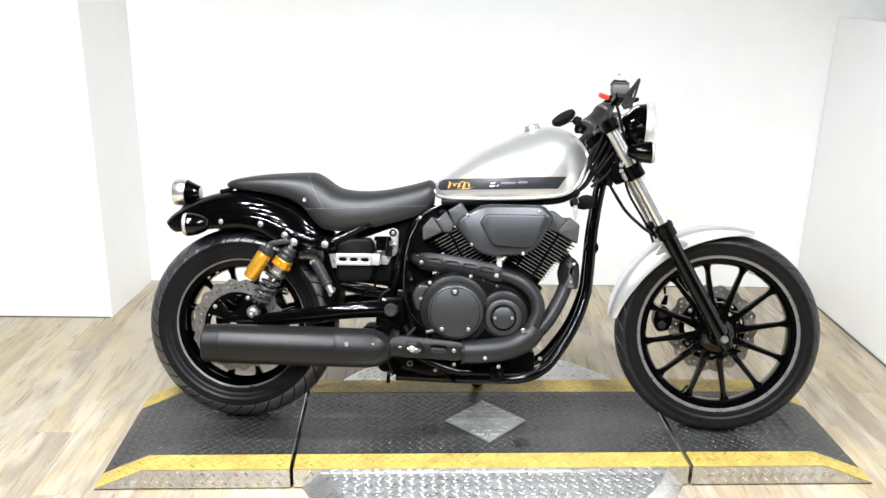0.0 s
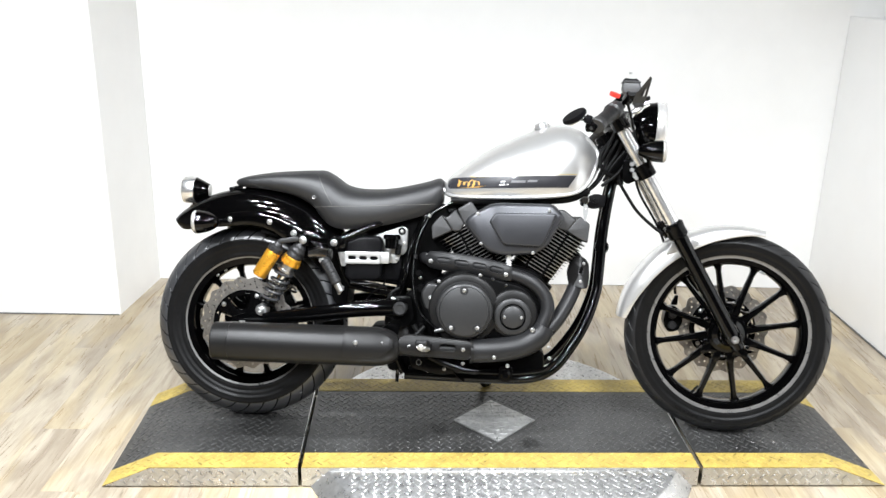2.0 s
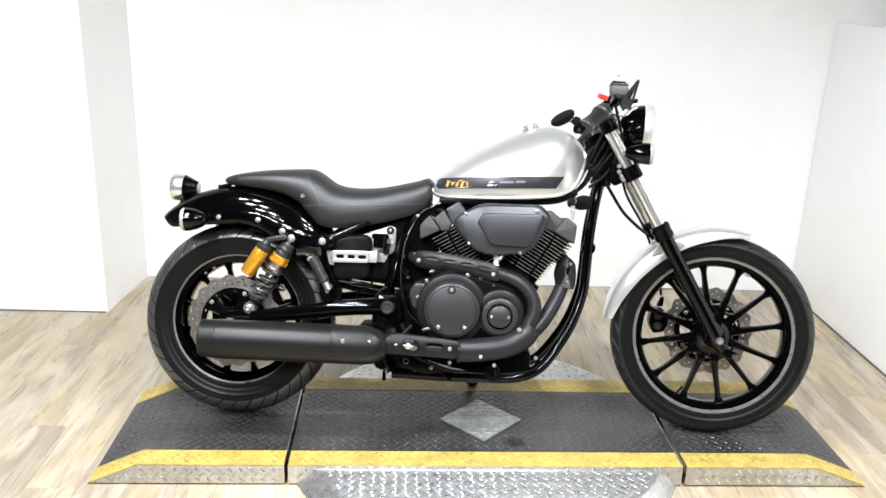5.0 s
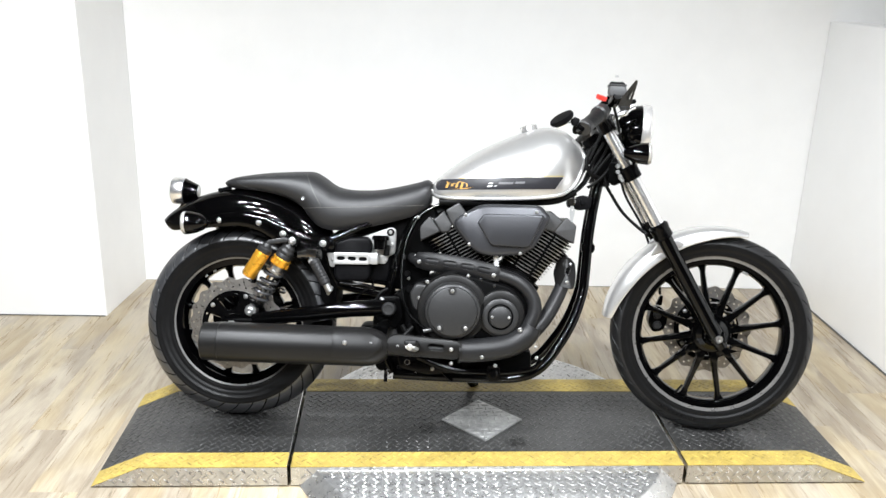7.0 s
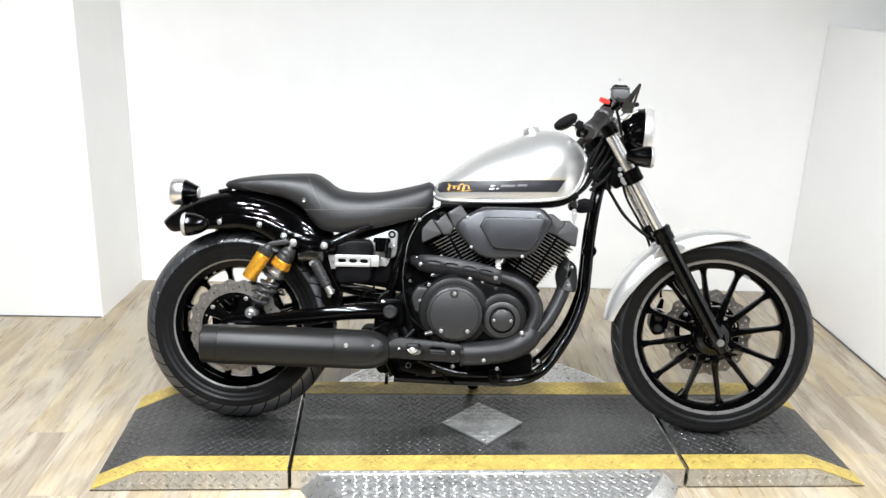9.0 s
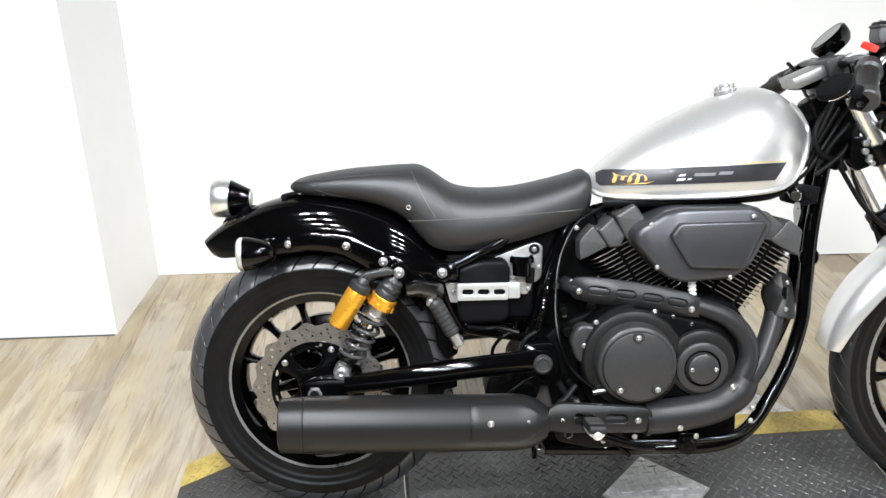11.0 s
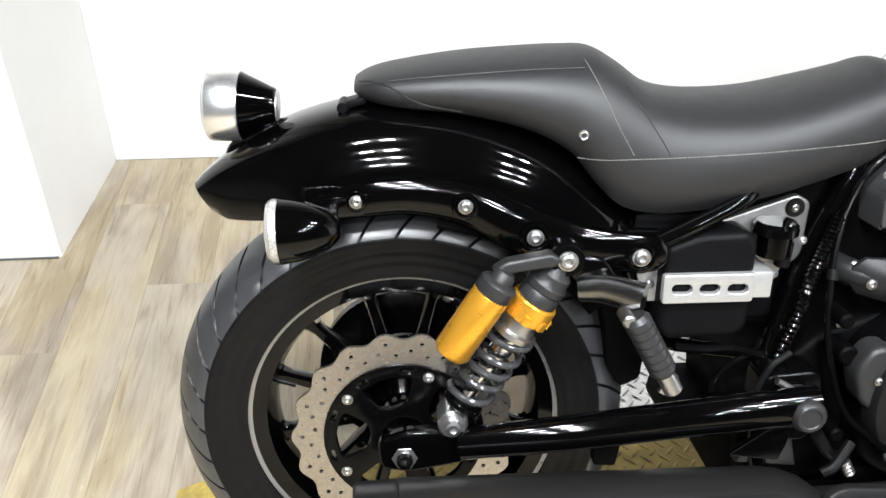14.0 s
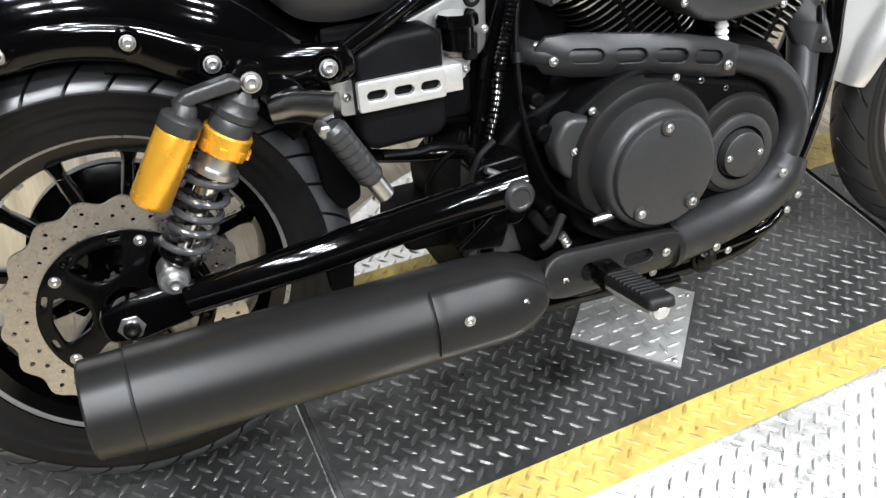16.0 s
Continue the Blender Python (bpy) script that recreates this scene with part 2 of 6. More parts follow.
BRACKET = material("satin silver bracket", (0.54, 0.54, 0.53), 0.36, 0.7, vary=0.04, scale=160)
GOLD = material("gold anodised aluminium", (0.78, 0.385, 0.038), 0.28, 0.7, vary=0.015, scale=60, rough_vary=0.02)
FINEDGE = material("machined fin edge", (0.50, 0.50, 0.49), 0.3, 1.0, vary=0.05)
RIMTAPE = material("silver rim tape", (0.27, 0.265, 0.258), 0.3, 0.7, vary=0.08)
HOSE = material("black rubber hose", (0.004, 0.004, 0.004), 0.45, vary=0.1, ior=1.22)
GRIPM = material("grip rubber", (0.006, 0.006, 0.0063), 0.5, vary=0.1, bump=0.4, bump_scale=500, ior=1.35)
RED = material("red switch plastic", (0.62, 0.03, 0.02), 0.35)
DECAL = material("dark grey stripe decal", (0.020, 0.020, 0.024), 0.32, coat=0.15)
ORANGE = material("amber decal", (0.52, 0.29, 0.07), 0.35)
GOLDLINE = material("pale gold decal", (0.58, 0.43, 0.13), 0.35)
WHITED = material("white decal", (0.78, 0.78, 0.78), 0.35)
GREYD = material("grey decal", (0.15, 0.15, 0.158), 0.3)
GLASS = glass_material("clear lens glass")
MIRRORM = material("mirror glass", (0.85, 0.85, 0.86), 0.02, 1.0, vary=0.0, rough_vary=0.0)
REDRES = material("reflector bowl", (0.8, 0.8, 0.8), 0.1, 1.0)
PANEL = glow_material("lit ceiling panel", (1.0, 0.985, 0.96), 9.0)
GREYPEG = material("grey peg rubber", (0.018, 0.018, 0.019), 0.4, vary=0.1)
SIGNAL = material("clear ribbed signal lens", (0.50, 0.49, 0.47), 0.22, 0.55, vary=0.45, scale=420, bump=0.8, bump_scale=420, coat=0.8)
PEGSTEEL = material("dark polished steel", (0.20, 0.20, 0.20), 0.22, 1.0, vary=0.1)
GUSSET = material("dull grey casting", (0.30, 0.30, 0.295), 0.4, 0.9, vary=0.1)
DIAL = material("grey instrument face", (0.03, 0.03, 0.032), 0.2, coat=0.6)


# ---- mesh tools ----
def mesh_object(name, bm, mats, angle=35.0):
    bmesh.ops.recalc_face_normals(bm, faces=bm.faces)
    me = bpy.data.meshes.new(name)
    bm.to_mesh(me)
    bm.free()
    for m in mats if isinstance(mats, (list, tuple)) else (mats,):
        me.materials.append(m)
    me.polygons.foreach_set("use_smooth", [True] * len(me.polygons))
    me.set_sharp_from_angle(angle=radians(angle))
    return new(name, me)


def part(name, bm, mat, parent, label="", angle=35.0):
    """Links a bmesh as one mesh object under a thing or a part."""
    ob = mesh_object(name, bm, mat, angle)
    ob.parent = parent
    return tagged(ob, label=label) if label else ob


def again(ob, m, parent=None):
    """Another object on the same mesh."""
    o = new(ob.name.split(".")[0], ob.data)
    o.parent = parent or ob.parent
    o.matrix_basis = m
    return o


def join(*bms):
    out = bmesh.new()
    for b in bms:
        me = bpy.data.meshes.new("tmp")
        b.to_mesh(me)
        b.free()
        out.from_mesh(me)
        bpy.data.meshes.remove(me)
    return out


def box(cx, cy, cz, sx, sy, sz, bevel=0.0, m=None, segs=2):
    bm = bmesh.new()
    bmesh.ops.create_cube(bm, size=1)
    bmesh.ops.scale(bm, vec=(sx, sy, sz), verts=bm.verts)
    if bevel:
        bmesh.ops.bevel(bm, geom=bm.edges[:], offset=bevel, segments=segs, affect="EDGES", profile=0.6)
    if m is not None:
        bmesh.ops.transform(bm, matrix=m, verts=bm.verts)
    bmesh.ops.translate(bm, vec=(cx, cy, cz), verts=bm.verts)
    return bm


def frame_to(a, b):
    """A matrix whose z axis runs from a to b, at a."""
    d = Vector(b) - Vector(a)
    return Matrix.Translation(a) @ d.to_track_quat("Z", "Y").to_matrix().to_4x4()


def lathe(profile, m=None, segs=32, start=0.0, sweep=360.0):
    """Revolves (radius, height) pairs about z, then moves by m."""
    bm = bmesh.new()
    full = sweep >= 359.9
    n = segs if full else segs + 1
    rings = []
    for k in range(n):
        a = radians(start + sweep * k / segs)
        ring = []
        for r, h in profile:
            ring.append(bm.verts.new((r * math.cos(a), r * math.sin(a), h)))
        rings.append(ring)
    for k in range(segs if full else segs):
        p, q = rings[k], rings[(k + 1) % n]
        for i in range(len(profile) - 1):
            bm.faces.new((p[i], q[i], q[i + 1], p[i + 1]))
    bmesh.ops.remove_doubles(bm, verts=bm.verts, dist=1e-6)
    if m is not None:
        bmesh.ops.transform(bm, matrix=m, verts=bm.verts)
    return bm


def rod(a, b, r, r2=None, bevel=0.0, segs=20):
    """A closed round bar from a to b."""
    h, r2, e = (Vector(b) - Vector(a)).length, r if r2 is None else r2, bevel
    prof = [(0, 0), (r - e, 0), (r, e), (r2, h - e), (r2 - e, h), (0, h)] if e else [(0, 0), (r, 0), (r2, h), (0, h)]
    return lathe(prof, frame_to(a, b), segs)


def glide(pts, per=8):
    """A smooth path through points (Catmull-Rom)."""
    p = [Vector(q) for q in pts]
    p = [2 * p[0] - p[1]] + p + [2 * p[-1] - p[-2]]
    out = []
    for i in range(1, len(p) - 2):
        a, b, c, d = p[i - 1 : i + 3]
        for k in range(per):
            t = k / per
            out.append(0.5 * (2 * b + (c - a) * t + (2 * a - 5 * b + 4 * c - d) * t * t + (3 * b - a - 3 * c + d) * t**3))
    return out + [p[-2]]


def tube(pts, r, per=8, segs=14, flat=None, smooth=True):
    """A tube along a path. r: one radius, or one at each given point. flat: (across, up) factors on the ring."""
    path = glide(pts, per) if smooth else [Vector(q) for q in pts]
    if isinstance(r, (list, tuple)):
        rs = [v.x for v in glide([(q, 0, 0) for q in r], per)]
    else:
        rs = [r] * len(path)
    bm = bmesh.new()
    rings, up = [], None
    for i, p in enumerate(path):
        d = (path[min(i + 1, len(path) - 1)] - path[max(i - 1, 0)]).normalized()
        if up is None:
            up = Vector((0, 1, 0)) if abs(d.y) < 0.9 else Vector((0, 0, 1))
        side = d.cross(up).normalized()
        up = side.cross(d).normalized()
        fa, fb = flat or (1, 1)
        rings.append([bm.verts.new(p + rs[i] * (fa * math.cos(2 * math.pi * k / segs) * up + fb * math.sin(2 * math.pi * k / segs) * side)) for k in range(segs)])
    for a, b in zip(rings, rings[1:]):
        for k in range(segs):
            bm.faces.new((a[k], a[(k + 1) % segs], b[(k + 1) % segs], b[k]))
    bm.faces.new(rings[0][::-1])
    bm.faces.new(rings[-1])
    return bm


def skin(rings, closed=True, caps=True):
    """Skins rings of equal count."""
    bm = bmesh.new()
    vs = [[bm.verts.new(p) for p in ring] for ring in rings]
    n = len(vs[0])
    for a, b in zip(vs, vs[1:]):
        for k in range(n if closed else n - 1):
            bm.faces.new((a[k], a[(k + 1) % n], b[(k + 1) % n], b[k]))
    if caps:
        bm.faces.new(vs[0][::-1])
        bm.faces.new(vs[-1])
    return bm


def rounded(pts, r, n=4):
    """Rounds the corners of a polygon in 2D."""
    out = []
    for i, p in enumerate(pts):
        p, a, b = Vector(p), Vector(pts[i - 1]), Vector(pts[(i + 1) % len(pts)])
        u, v = (a - p), (b - p)
        k = min(r, 0.45 * u.length, 0.45 * v.length)
        s, e = p + u.normalized() * k, p + v.normalized() * k
        for j in range(n + 1):
            t = j / n
            out.append(tuple((1 - t) ** 2 * s + 2 * t * (1 - t) * p + t * t * e))
    return out


def plate(outline, y0, y1, holes=(), bevel=0.0, dish=None):
    """A plate in the x-z plane from depth y0 to y1 (y1 nearer the right side), with real holes."""
    bm = bmesh.new()
    edges = []
    for loop in (outline, *holes):
        vs = [bm.verts.new((x, y0, z)) for x, z in loop]
        edges += [bm.edges.new((vs[i], vs[(i + 1) % len(vs)])) for i in range(len(vs))]
    bmesh.ops.triangle_fill(bm, use_beauty=True, edges=edges)
    ext = bmesh.ops.extrude_face_region(bm, geom=bm.faces[:])
    top = [v for v in ext["geom"] if isinstance(v, bmesh.types.BMVert)]
    bmesh.ops.translate(bm, vec=(0, y1 - y0, 0), verts=top)
    if bevel:
        rim = [e for e in bm.edges if all(abs(v.co.y - y1) < 1e-6 for v in e.verts) and len(e.link_faces) == 2
               and any(abs(v.co.y - y0) < 1e-6 for f in e.link_faces for v in f.verts)]
        bmesh.ops.bevel(bm, geom=rim, offset=bevel, segments=3, affect="EDGES", profile=0.5)
    if dish:
        for v in bm.verts:
            v.co.y += dish(v.co.x, v.co.z)
    return bm


def slot(x, z, w, h, tilt=0.0, n=6):
    """A stadium-shaped loop."""
    out, c, s = [], math.cos(radians(tilt)), math.sin(radians(tilt))
    for side in (1, -1):
        for k in range(n + 1):
            a = radians(-90 + 180 * k / n) if side > 0 else radians(90 + 180 * k / n)
            u, v = side * (w - h) / 2 + h / 2 * math.cos(a), h / 2 * math.sin(a)
            out.append((x + u * c - v * s, z + u * s + v * c))
    return out


def ring2d(x, z, r, n=24):
    return [(x + r * math.cos(2 * math.pi * k / n), z + r * math.sin(2 * math.pi * k / n)) for k in range(n)]


def cap_bolt(x, y, z, r=0.008, parent=None, name="bolt", mat=None, h=None, tilt=(0, -1, 0)):
    """A low button-head bolt with a six-sided socket, on a thin washer; it faces the right side (-y)."""
    r *= 0.80
    h = h or r * 0.55
    prof = [(r * 1.22, 0), (r * 1.22, r * 0.12), (r * 1.02, r * 0.14), (r, h * 0.45), (r * 0.86, h * 0.82), (r * 0.60, h), (r * 0.48, h)]
    m = frame_to((x, y, z), Vector((x, y, z)) + Vector(tilt))
    bm = lathe(prof, m, 18)
    well = lathe([(r * 0.48, h), (r * 0.44, h * 0.96), (r * 0.42, h * 0.25), (0, h * 0.25)], m, 6)
    return part(name, join(bm, well), mat or STEEL, parent)


# ---- room ----
ROOM = pose(0, 0, 0, 0, 0, 3.0)


def structure(name, bm, mat, label, m=ROOM, angle=35.0):
    ob = mesh_object(name, bm, mat, angle)
    ob.matrix_world = m
    return tagged(ob, label, name.split("_")[0], kind="structure")


floor = structure("floor", box(0.0, -3.6, -0.0565, 10.2, 10.6, 0.10), JOINT, "pale washed oak plank floor of the showroom bay")
structure("wall_back", box(0.1, 1.59, 1.6, 5.2, 0.15, 3.2), WALL, "plain white painted back wall of the bay")
pillar = bmesh.new()
vs = [pillar.verts.new((x, y, z)) for z in (0, 3.2) for x, y in ((-2.6, 1.037), (-1.56, 1.037), (-1.525, 1.513), (-2.6, 1.513))]
for f in ((0, 1, 2, 3), (4, 5, 6, 7), (0, 1, 5, 4), (1, 2, 6, 5), (2, 3, 7, 6), (3, 0, 4, 7)):
    pillar.faces.new([vs[i] for i in f])
bmesh.ops.recalc_face_normals(pillar, faces=pillar.faces)
bmesh.ops.bevel(pillar, geom=[e for e in pillar.edges if abs(e.verts[0].co.z - e.verts[1].co.z) > 1], offset=0.004, segments=2, affect="EDGES")
structure("wall_pillar", pillar, WALL, "white painted wall projection with a square corner")
structure("trim_right", box(1.7365, 0.2, 0.003, 0.004, 2.60, 0.006), HALLC, "thin dark joint along the partition foot")
structure("trim_pillar", box(-2.08, 1.0345, 0.002, 1.03, 0.004, 0.004), HALLC, "thin dark joint along the pillar foot")
structure("wall_left", box(-5.0, -3.6, 2.1, 0.15, 10.4, 4.2), HALL, "dim grey side wall of the hall")
structure("wall_right", box(1.815, 0.2, 0.67, 0.15, 2.62, 1.34, 0.004), WALL_LIFTED, "low white partition wall with a flat top")
structure("wall_right_upper", box(2.35, 0.2, 1.6, 0.15, 2.9, 3.2), WALL, "plain white wall behind the partition")
structure("wall_far", box(0.0, -8.8, 2.1, 10.2, 0.15, 4.2), HALL, "dim grey far wall of the hall")
structure("wall_side", box(5.0, -3.6, 2.1, 0.15, 10.4, 4.2), HALL, "dim grey side wall of the hall")
structure("wall_end", box(0.0, 1.75, 2.1, 10.2, 0.12, 4.2), HALL, "grey wall behind the bay")
structure("ceiling", box(0.0, -3.6, 4.25, 10.2, 10.8, 0.10), HALLC, "dark grey hall ceiling")

# twin ceiling lamps in two columns
POWER = 30.0
lit = []
for x, y in [(x, y) for y in (-0.75, -1.65, -2.55, -3.45) for x in (-1.15, 0.75)]:
    if not lit:
        light = tagged(new("ceiling_light"), "white twin ceiling lamp with lit round-cornered diffusers", "ceiling light", "ceiling lights")
        part("housing", box(0, 0, 0.03, 0.62, 0.20, 0.05, 0.006), CEIL, light)
        part("hanger", rod((0, 0, 0.05), (0, 0, 1.20), 0.012), CEIL, light)
        for d in (-0.16, 0.16):
            part("diffuser", box(d, 0, 0, 0.15, 0.10, 0.012, 0.005), PANEL, light, "lit white diffuser")
        light.matrix_world = ROOM @ pose(x, y, 3.0)
        lit.append(light)
    else:
        lit.append(copy_thing(light, ROOM @ pose(x, y, 3.0)))
    power = POWER * (1.18 if x < 0 else 0.84)
    for d in (-0.16, 0.16):
        lamp = bpy.data.lights.new("lamp", "AREA")
        lamp.shape, lamp.size, lamp.size_y = "RECTANGLE", 0.15, 0.10
        lamp.energy, lamp.color, lamp.spread = power, (0.915, 0.955, 1.0), radians(150)
        new("lamp", lamp).matrix_world = ROOM @ pose(x + d, y, 2.985)

# ---- display platform ----
TOP, TURNED = 0.07, 4.2
DECK = pose(0, 0, 0, 0, 0, TURNED)
V0, V1 = -0.2615, 0.3160


def lug_field(inside, place, pitch=0.0232, mat=LUG, size=(0.0148, 0.0038, 0.0018), u=(-1.2, 1.3), v=(-0.3, 0.35)):
    """Raised lens-shaped tread lugs, turned two ways by turns. inside(u, v) picks them; place maps (u, v, h) to the deck."""
    verts, faces = [], []
    reach = int(1.5 * max(u[1] - u[0], v[1] - v[0]) / pitch)
    L, W, Hh = size
    h2 = math.sqrt(0.5)
    for i in range(-reach, reach):
        for j in range(-reach, reach):
            a, b = 0.05 + pitch * h2 * (i + j), 0.02 + pitch * h2 * (i - j)
            if not (u[0] < a < u[1] and v[0] < b < v[1] and inside(a, b)):
                continue
            c, s = (h2, h2) if (i + j) % 2 else (h2, -h2)
            k = len(verts)
            for p, q, h in ((-L, 0, 0), (-L * 0.4, -W, 0), (L * 0.4, -W, 0), (L, 0, 0), (L * 0.4, W, 0), (-L * 0.4, W, 0), (-L * 0.55, 0, Hh), (L * 0.55, 0, Hh)):
                verts.append(place(a + p * c - q * s, b + p * s + q * c, h))
            faces += [(k, k + 1, k + 6), (k + 1, k + 2, k + 7, k + 6), (k + 2, k + 3, k + 7), (k + 3, k + 4, k + 7), (k + 4, k + 5, k + 6, k + 7), (k + 5, k, k + 6)]
    me = bpy.data.meshes.new("tread_pattern")
    me.from_pydata(verts, [], faces)
    me.materials.append(mat)
    return me


def lugs_part(me, parent, label):
    ob = new("tread_pattern", me)
    ob.parent = parent
    return tagged(ob, label, kind="stuff")


def deck_section(name, label, u0, u1, tip=None):
    """One section of the platform: coated top, yellow edges, aluminium skirts. tip: where its end slope meets the floor."""
    base = tagged(new(name), label, "platform")
    base.matrix_world = DECK
    t = 0.004
    if tip is None:
        line = [(u0, TOP), (u1, TOP)]
    elif tip < u0:
        line = [(tip, 0.006), (u0, TOP), (u1, TOP)]
    else:
        line = [(u0, TOP), (u1, TOP), (tip, 0.006)]

    def height(a):
        for (a0, h0), (a1, h1) in zip(line, line[1:]):
            if a0 - 1e-6 <= a <= a1 + 1e-6:
                return h0 + (h1 - h0) * (a - a0) / (a1 - a0)
        return TOP

    def strip(v0, v1, lift, thick):
        rings = []
        for a, h in line:
            rings.append([(a, v0, h + lift - thick), (a, v1, h + lift - thick), (a, v1, h + lift), (a, v0, h + lift)])
        return skin(rings)

    part("deck_plate", strip(V0 + 0.002, V1 - 0.002, 0, t), RUBBERMAT, base, "black coated tread plate")
    part("yellow_edge", strip(V0 - 0.001, V0 + 0.080, 0.0012, 0.002), YELLOW, base, "yellow painted safety edge")
    part("yellow_edge", strip(V1 - 0.092, V1 + 0.001, 0.0012, 0.002), YELLOW, base, "yellow painted safety edge")
    for a in [q for q in (u0, u1) if tip is None or abs(q - tip) > 0.3]:
        part("edge_trim", box(a + (0.0012 if a == u0 else -0.0012), (V0 + V1) / 2, TOP + 0.0002, 0.0024, V1 - V0 - 0.004, 0.0020, 0.0006), LUG if a == u0 else ALU, base, "worn bare metal edge")
    lo, hi = min(line)[0], max(line)[0]
    for v, s in ((V0, -1), (V1, 1)):
        bm = bmesh.new()
        pts = [(a, h - 0.002) for a, h in line]
        low = [bm.verts.new((a, v + s * d, 0.006)) for a in (lo + 0.012 * (tip is not None and tip < u0), hi - 0.012 * (tip is not None and tip > u1)) for d in (0,)]
        up = [bm.verts.new((a, v, max(h, 0.004))) for a, h in pts]
        bm.faces.new([low[0], low[1], *up[::-1]])
        ext = bmesh.ops.extrude_face_region(bm, geom=bm.faces[:])
        bmesh.ops.translate(bm, vec=(0, -s * 0.004, 0), verts=[q for q in ext["geom"] if isinstance(q, bmesh.types.BMVert)])
        part("side_skirt", bm, SKIRT, base, "bare aluminium tread skirt")

    def on_top(a, b):
        return lo + 0.016 < a < hi - 0.016 and V0 + 0.088 < b < V1 - 0.100 and not (abs(a - 0.0515) + abs(b - 0.0163) < 0.155)

    lugs_part(lug_field(on_top, lambda a, b, h: (a, b, height(a) + h)), base, "worn black tread lugs")

    def on_edge(a, b):
        return lo + 0.016 < a < hi - 0.016 and (V0 + 0.012 < b < V0 + 0.072 or V1 - 0.084 < b < V1 - 0.01)

    lugs_part(lug_field(on_edge, lambda a, b, h: (a, b, height(a) + 0.0012 + 0.7 * h), mat=YELLOWLUG), base, "yellow painted tread lugs")

    def on_skirt(a, b):
        return lo + 0.03 < a < hi - 0.03 and 0.006 < b < height(a) - 0.012

    lugs_part(lug_field(on_skirt, lambda a, b, h: (a, V0 - h, b), mat=SKIRT, v=(0.006, 0.083)), base, "aluminium tread lugs")
    return base


deck_section("display_platform", "low black tread-plate platform end with a ramp and yellow edges", -1.013, -0.573, -1.160)
deck_section("display_platform", "low black tread-plate platform middle with yellow edges on a turntable", -0.562, 0.654)
deck_section("display_platform", "low black tread-plate platform end with a ramp and yellow edges", 0.666, 1.079, 1.247)

table = tagged(new("turntable"), "round bare aluminium tread-plate turntable under the platform", "turntable")
table.matrix_world = DECK
TU, TV, TR = 0.0515, 0.018, 0.605
part("disc", lathe([(0, TOP - 0.012), (TR - 0.006, TOP - 0.012), (TR, TOP - 0.016), (TR + 0.045, 0.004), (TR + 0.045, 0.0), (0, 0.0)], Matrix.Translation((TU, TV, 0)), 96), ALU, table)
lugs_part(lug_field(lambda a, b: math.hypot(a - TU, b - TV) < TR - 0.02 and (b < V0 - 0.012 or b > V1 + 0.012), lambda a, b, h: (a, b, TOP - 0.012 + h), mat=ALU, u=(-0.6, 0.7), v=(-0.62, 0.66)), table, "aluminium tread lugs")

patch = tagged(new("tread_patch"), "square bare aluminium tread patch set diagonally on the platform", "plate")
patch.matrix_world = DECK @ pose(0.0478, 0.0163, TOP, 0, 0, 45)
part("patch_plate", box(0, 0, 0.0025, 0.194, 0.194, 0.005, 0.001), PATCHM, patch)
lugs_part(lug_field(lambda a, b: max(abs(a), abs(b)) < 0.088, lambda a, b, h: (a, b, 0.005 + h), mat=PATCHM, u=(-0.097, 0.098), v=(-0.097, 0.098)), patch, "aluminium tread lugs")

for a, b in ((-1, -1), (1, -1), (1, 1), (-1, 1)):
    part("screw", lathe([(0, 0.0035), (0.003, 0.0035), (0.0055, 0.002), (0.006, 0), (0, 0)], Matrix.Translation((0.085 * a, 0.085 * b, 0.005)), 14), STEEL, patch)

litter = tagged(new("grit"), "pale crumbs of grit scattered on the black platform", "dirt", kind="stuff")
litter.matrix_world = DECK
rng = random.Random(11)
crumbs = bmesh.new()
for k in range(70):
    u, v, r = rng.uniform(-0.9, 0.62), rng.uniform(V0 + 0.08, V1 - 0.09), rng.uniform(0.0006, 0.0017)
    bmesh.ops.create_icosphere(crumbs, subdivisions=1, radius=r, matrix=Matrix.Translation((u, v, TOP + 0.6 * r)) @ pose(0, 0, 0, rng.uniform(0, 90), rng.uniform(0, 90), rng.uniform(0, 90)) @ Matrix.Diagonal((1.5, 1, 0.7, 1)))
part("crumb", crumbs, THREAD, litter)

# ---- motorcycle ----
bike = tagged(new("motorcycle"), "silver and black cruiser motorcycle leaning on its side stand", "motorcycle")
bike.matrix_world = pose(0, 0.0064, 0.0713, -16.0, 0, 0)
RW, FW = Vector((-0.770, 0, 0.319)), Vector((0.797, 0, 0.331))


def facing(x, y, z):
    """z axis towards the right side of the machine (-y); the ring's x stays along the machine."""
    return Matrix.Translation((x, y, z)) @ pose(0, 0, 0, 90)


